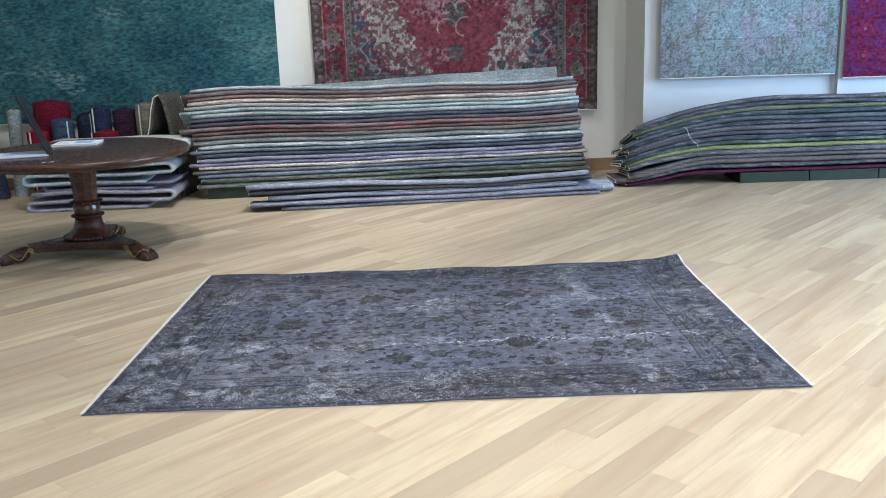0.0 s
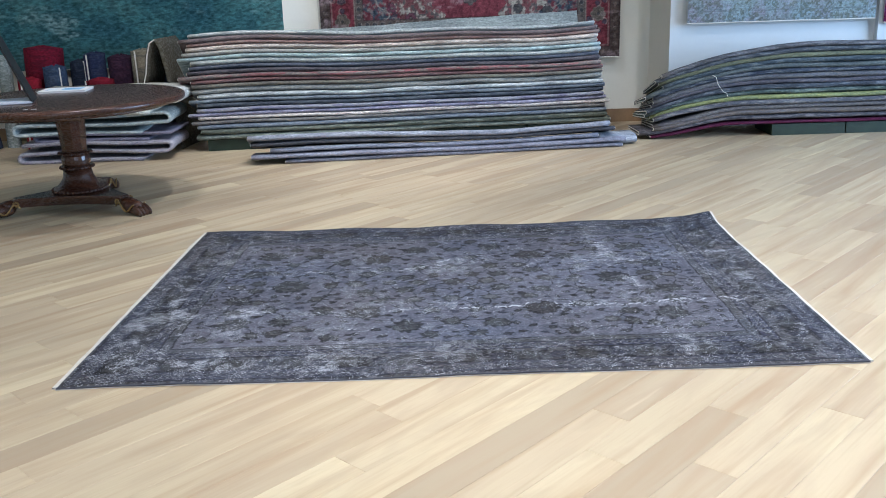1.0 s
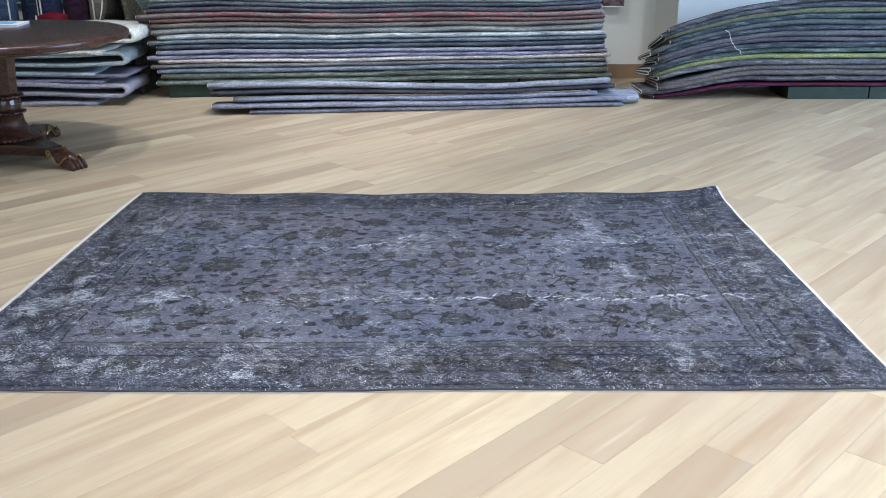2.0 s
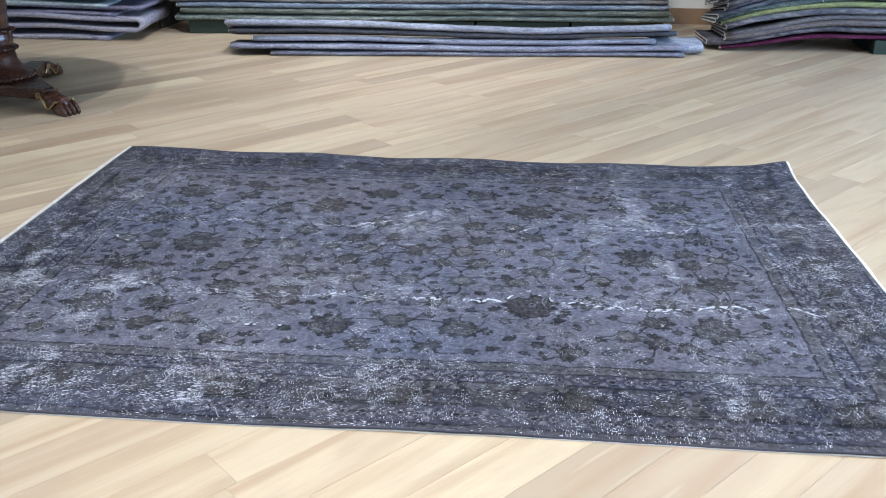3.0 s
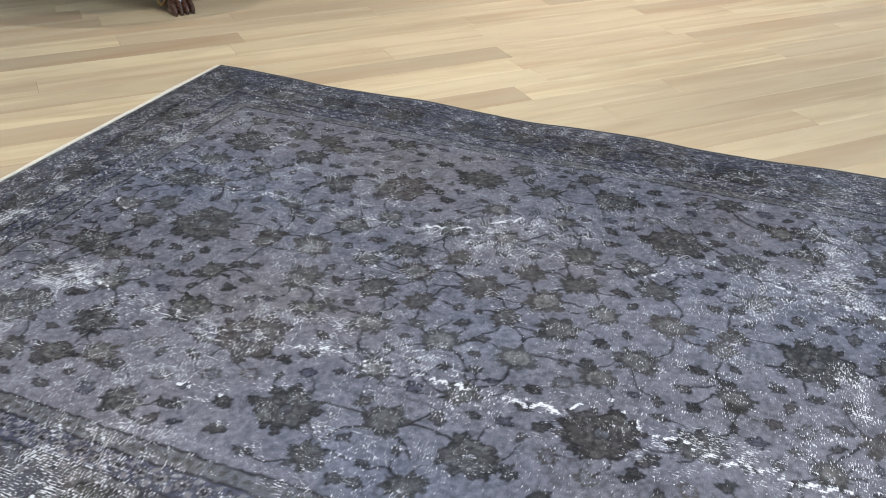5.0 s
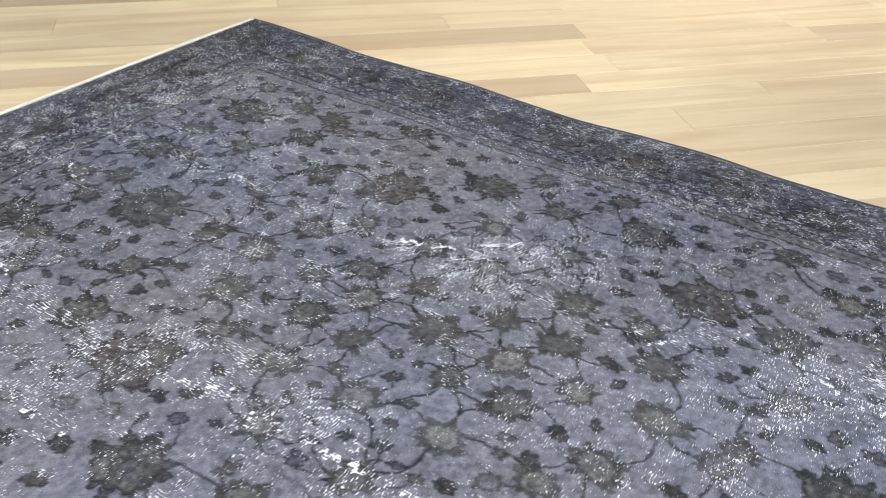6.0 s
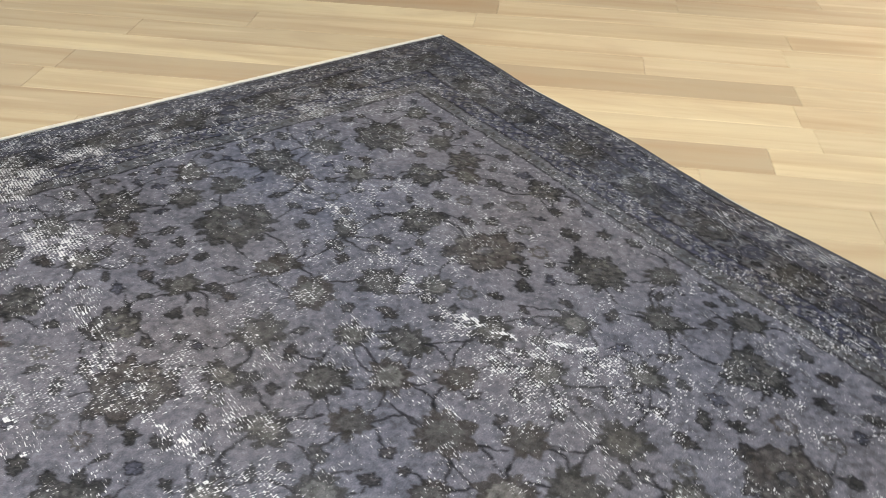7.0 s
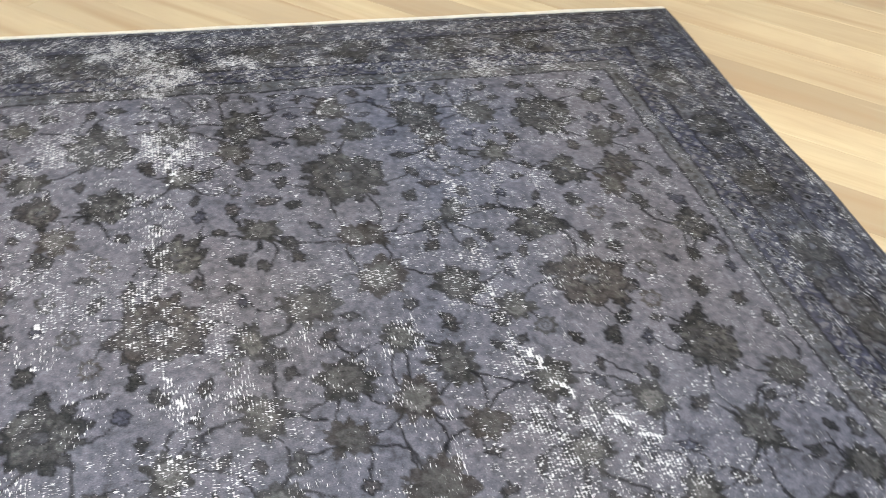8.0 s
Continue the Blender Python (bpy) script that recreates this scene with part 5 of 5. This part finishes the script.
def pedestal_table():
    t = thing("pedestal_table", "round dark mahogany pedestal table with gilded paw feet", "table", m=pose(TX, TY, 0))
    top = lathe([(0, 0.712), (0.735, 0.712), (0.752, 0.715), (0.766, 0.722), (0.772, 0.732), (0.772, 0.750), (0.766, 0.757), (0.756, 0.760), (0.748, 0.7645), (0.735, 0.766), (0, 0.766)], 96)
    part("tabletop", top, M_MAHOG, t, "polished round mahogany top", True)
    part("apron", lathe([(0.60, 0.690), (0.665, 0.690), (0.672, 0.697), (0.672, 0.711), (0.60, 0.711)], 80), M_MAHOG, t)
    part("column_block", lathe([(0.0, 0.640), (0.13, 0.640), (0.17, 0.655), (0.19, 0.689), (0, 0.689)], 10), M_MAHOG, t)
    part("column", lathe([(0.0, 0.40), (0.084, 0.40), (0.088, 0.46), (0.098, 0.60), (0.106, 0.639), (0, 0.639)], 10), M_MAHOG, t, "faceted mahogany column")
    part("ring", lathe([(0, 0.376), (0.095, 0.376), (0.106, 0.381), (0.108, 0.388), (0.100, 0.396), (0.09, 0.3995), (0, 0.3995)], 40), M_MAHOG, t, smooth=True)
    part("collar", lathe([(0, 0.300), (0.088, 0.300), (0.094, 0.312), (0.096, 0.34), (0.092, 0.365), (0.086, 0.3755), (0, 0.3755)], 24), M_MAHOG, t)
    part("ring", lathe([(0, 0.276), (0.095, 0.276), (0.108, 0.282), (0.110, 0.289), (0.100, 0.297), (0, 0.2995)], 40), M_MAHOG, t, smooth=True)
    part("pedestal_foot", lathe([(0, 0.121), (0.165, 0.121), (0.178, 0.13), (0.176, 0.142), (0.160, 0.152), (0.140, 0.165), (0.118, 0.19), (0.100, 0.225), (0.092, 0.275), (0, 0.2755)], 40), M_MAHOG, t, "turned mahogany foot", True)
    for z, r, k, s in ((0.386, 0.107, 26, 0.009), (0.287, 0.109, 26, 0.009), (0.135, 0.178, 38, 0.011)):
        b = bmesh.new()
        for i in range(k):
            a = 2 * math.pi * i / k
            ball(r * math.cos(a), r * math.sin(a), z, s, s, s, b, 6)
        part("beading", b, M_MAHOG, t, "carved beading", True)
    # concave three-sided platform
    b = bmesh.new()
    outline = []
    for k in range(3):
        a0 = math.pi / 2 + 2 * math.pi * k / 3
        a1 = a0 + 2 * math.pi / 3
        p0 = Vector((0.50 * math.cos(a0), 0.50 * math.sin(a0)))
        p1 = Vector((0.50 * math.cos(a1), 0.50 * math.sin(a1)))
        side = (p1 - p0).normalized()
        p0, p1 = p0 + side * 0.075, p1 - side * 0.075
        mid_a = (a0 + a1) / 2
        for j in range(13):
            f = j / 12
            p = p0.lerp(p1, f)
            pull = 0.055 * math.sin(math.pi * f)
            outline.append((p.x - pull * math.cos(mid_a), p.y - pull * math.sin(mid_a)))
    lo_ = [b.verts.new((x, y, 0.062)) for x, y in outline]
    md_ = [b.verts.new((x, y, 0.112)) for x, y in outline]
    hi_ = [b.verts.new((x * 0.98, y * 0.98, 0.1205)) for x, y in outline]
    n = len(outline)
    for r, s in ((lo_, md_), (md_, hi_)):
        for i in range(n):
            b.faces.new((r[i], r[(i + 1) % n], s[(i + 1) % n], s[i]))
    b.faces.new(hi_)
    b.faces.new(lo_[::-1])
    bmesh.ops.recalc_face_normals(b, faces=b.faces)
    part("platform", b, M_MAHOG, t, "concave three-sided platform base")
    for k in range(3):
        a = math.pi / 2 + 2 * math.pi * k / 3
        m = Matrix.Rotation(a, 4, "Z")
        b = bmesh.new()
        ball(0.505, 0, 0.052, 0.085, 0.058, 0.050, b, 12)
        ball(0.46, 0, 0.078, 0.07, 0.052, 0.035, b, 10)
        bmesh.ops.transform(b, matrix=m, verts=b.verts)
        foot = part("paw_foot", b, M_MAHOG, t, "carved lion-paw foot", True)
        for j in range(4):
            y = -0.042 + 0.028 * j
            b = ball(0.578, y, 0.036, 0.058, 0.0165, 0.035, bmesh.new(), 10)
            for v in b.verts:
                v.co.z = max(0.0, v.co.z - 0.35 * max(0.0, v.co.x - 0.575))
            bmesh.ops.transform(b, matrix=m, verts=b.verts)
            part("toe", b, M_MAHOG, foot, "carved toe", True)
        for s in (-1, 1):
            pts = []
            for j in range(22):
                f = j / 21
                pts.append(m @ Vector((0.40 + 0.17 * f, s * (0.050 + 0.014 * math.sin(f * 3.14)), 0.045 + 0.035 * math.sin(f * 7.5) * (1 - 0.4 * f) + 0.01)))
            part("scroll", tube(pts, 0.0055, 6), M_GILT, foot, "gilded scroll")
            b = bmesh.new()
            for j in range(9):
                aa = j * 0.75
                p = m @ Vector((0.425 + (0.022 - 0.002 * j) * math.cos(aa), s * 0.060, 0.085 + (0.022 - 0.002 * j) * math.sin(aa)))
                ball(p.x, p.y, p.z, 0.007, 0.007, 0.007, b, 6)
            part("scroll", b, M_GILT, foot, "gilded scroll", True)
    return t


pedestal_table()


def laptop():
    l_ = thing("laptop", "open laptop with a dark screen standing on the table", "laptop", m=pose(-2.645, 6.10, 0.768, 0, 0, 17))
    body = part("base", box(-0.36, 0.0, 0.0, 0.25, 0.0, 0.016, 0.004), M_SILVER, l_, "pale metal base")
    keys = bmesh.new()
    for i in range(11):
        for j in range(5):
            box(-0.30 + i * 0.024, -0.30 + i * 0.024 + 0.019, 0.03 + j * 0.038, 0.03 + j * 0.038 + 0.030, 0.0162, 0.019, bm=keys)
    part("keyboard", keys, M_KEYS, body, "pale keys")
    part("trackpad", box(-0.34, -0.31, 0.08, 0.17, 0.0162, 0.0172), M_PAPER, body)
    scr = bmesh.new()
    box(-0.006, 0.006, 0.0, 0.25, 0.0, 0.44, 0.003, bm=scr)
    bmesh.ops.transform(scr, matrix=pose(0.0, 0, 0.012, 0, -21, 0), verts=scr.verts)
    lid = part("screen", scr, M_BLACK, l_, "thin black screen lid")
    pan = box(-0.0085, -0.0062, 0.012, 0.238, 0.03, 0.425)
    bmesh.ops.transform(pan, matrix=pose(0.0, 0, 0.012, 0, -21, 0), verts=pan.verts)
    part("display", pan, M_BLACK, lid)
    part("hinge", tube([(0.0, 0.03, 0.014), (0.0, 0.22, 0.014)], 0.010, 8), M_BLACK, l_, "dark hinge")


def booklet(name, label, m, w, d, h):
    b_ = thing(name, label, "booklet", m=m)
    part("cover", box(0, w, 0, d, h - 0.002, h, 0.0008), M_PAPER, b_, "white printed cover")
    part("pages", box(0.003, w - 0.003, 0.003, d - 0.002, 0, h - 0.0022), M_PAPER, b_)
    part("picture", box(w * 0.45, w * 0.85, d * 0.25, d * 0.75, h + 0.0002, h + 0.0010), M_PRINT, b_, "blue printed picture")
    for j in range(3):
        part("text_bar", box(w * 0.08, w * 0.36, d * (0.25 + 0.18 * j), d * (0.31 + 0.18 * j), h + 0.0002, h + 0.0009), M_KEYS, b_, "unreadable grey printed line")


laptop()
booklet("brochure", "white brochure with a blue picture lying on the table", pose(-2.85, 6.66, 0.7665, 0, 0, 6), 0.33, 0.24, 0.014)
b_ = thing("paper_scrap", "small white paper scraps on the table edge", "paper", m=pose(-2.52, 5.80, 0.7665, 0, 0, 20))
part("scrap", box(0, 0.03, 0, 0.012, 0, 0.002), M_PAPER, b_)
part("scrap", box(-0.045, -0.02, 0.01, 0.02, 0, 0.002), M_PAPER, b_)


# ---------------------------------------------------------------- ceiling spotlights
def spotlight(eye, aim):
    s = thing("spotlight", "white ceiling spotlight with an open front", "lamp", "ceiling spotlights", Matrix.Translation((eye[0], eye[1], ROOM_H)))
    d = (Vector(aim) - Vector(eye)).normalized()
    turn = (-d).to_track_quat("Z", "Y").to_matrix().to_4x4()
    part("ceiling_plate", lathe([(0, -0.02), (0.05, -0.02), (0.055, -0.001), (0, -0.001)], 20), M_LAMP, s)
    part("stem", tube([(0, 0, -0.02), (0, 0, -0.10)], 0.009, 8), M_LAMP, s)
    h = lathe([(0.075, -0.02), (0.082, -0.02), (0.082, 0.07), (0.06, 0.12), (0, 0.13), (0, 0.122), (0.055, 0.112), (0.075, 0.068)], 24)
    bmesh.ops.transform(h, matrix=Matrix.Translation((0, 0, eye[2] - ROOM_H)) @ turn, verts=h.verts)
    part("housing", h, M_LAMP, s)


for eye, aim, watts, cone in SPOTS:
    spotlight(eye, aim)


# ---------------------------------------------------------------- floor planks, laid on the slant
PW, GAP = 0.148, 0.0008
rng_p = random.Random(12)
planks = []
LAY_C, LAY_S = math.cos(radians(46.6)), math.sin(radians(46.6))
for row in range(-72, 80):
    v0 = 2.235 + row * PW
    if v0 > 12.0 or v0 < -8.5:
        continue
    u = -8.0 - rng_p.uniform(0, 1.5)
    while u < 14:
        length = rng_p.uniform(0.7, 1.9)
        planks.append((u, u + length, v0, v0 + PW))
        u += length


def inside(poly, axis, sign, lim):
    out = []
    for i, p in enumerate(poly):
        q = poly[(i + 1) % len(poly)]
        a, b_ = sign * (p[axis] - lim), sign * (q[axis] - lim)
        if a >= 0:
            out.append(p)
        if (a < 0) != (b_ < 0):
            f = a / (a - b_)
            out.append((p[0] + (q[0] - p[0]) * f, p[1] + (q[1] - p[1]) * f))
    return out


def plank_into(b, u0, u1, v0, v1, lift):
    """One plank with eased edges, cut to the room. Returns False where it lies outside."""
    def ring(e, z):
        poly = [(LAY_C * u - LAY_S * v, LAY_S * u + LAY_C * v) for u, v in ((u0 + e, v0 + e), (u1 - e, v0 + e), (u1 - e, v1 - e), (u0 + e, v1 - e))]
        for axis, sign, lim in ((0, 1, ROOM_X0), (0, -1, ROOM_X1), (1, 1, ROOM_Y0), (1, -1, ROOM_Y1)):
            poly = inside(poly, axis, sign, lim) if poly else poly
        return poly, z
    rings = [ring(GAP / 2, -0.005), ring(GAP / 2, lift - 0.0006), ring(GAP / 2 + 0.0006, lift)]
    if any(len(p) < 3 for p, _ in rings) or len({len(p) for p, _ in rings}) != 1:
        return False
    vs = [[b.verts.new((x, y, z)) for x, y in p] for p, z in rings]
    n = len(vs[0])
    for r, s in zip(vs, vs[1:]):
        for i in range(n):
            b.faces.new((r[i], r[(i + 1) % n], s[(i + 1) % n], s[i]))
    b.faces.new(vs[-1])
    return True


rest = bmesh.new()
near = []
for p in planks:
    uc, vc = (p[0] + p[1]) / 2, (p[2] + p[3]) / 2
    x, y = LAY_C * uc - LAY_S * vc, LAY_S * uc + LAY_C * vc
    lift = -0.0004 * rng_p.random()
    if -3.4 < x < 3.6 and 1.4 < y < 8.2 and len(near) < 300:
        near.append((p, lift))
    else:
        plank_into(rest, *p, lift)
far = part("plank_field", rest, M_FLOOR, floor, "pale oak planks")
far["kind"] = "stuff"
for p, lift in near:
    b = bmesh.new()
    if plank_into(b, *p, lift):
        part("plank", b, M_FLOOR, floor)
    else:
        b.free()
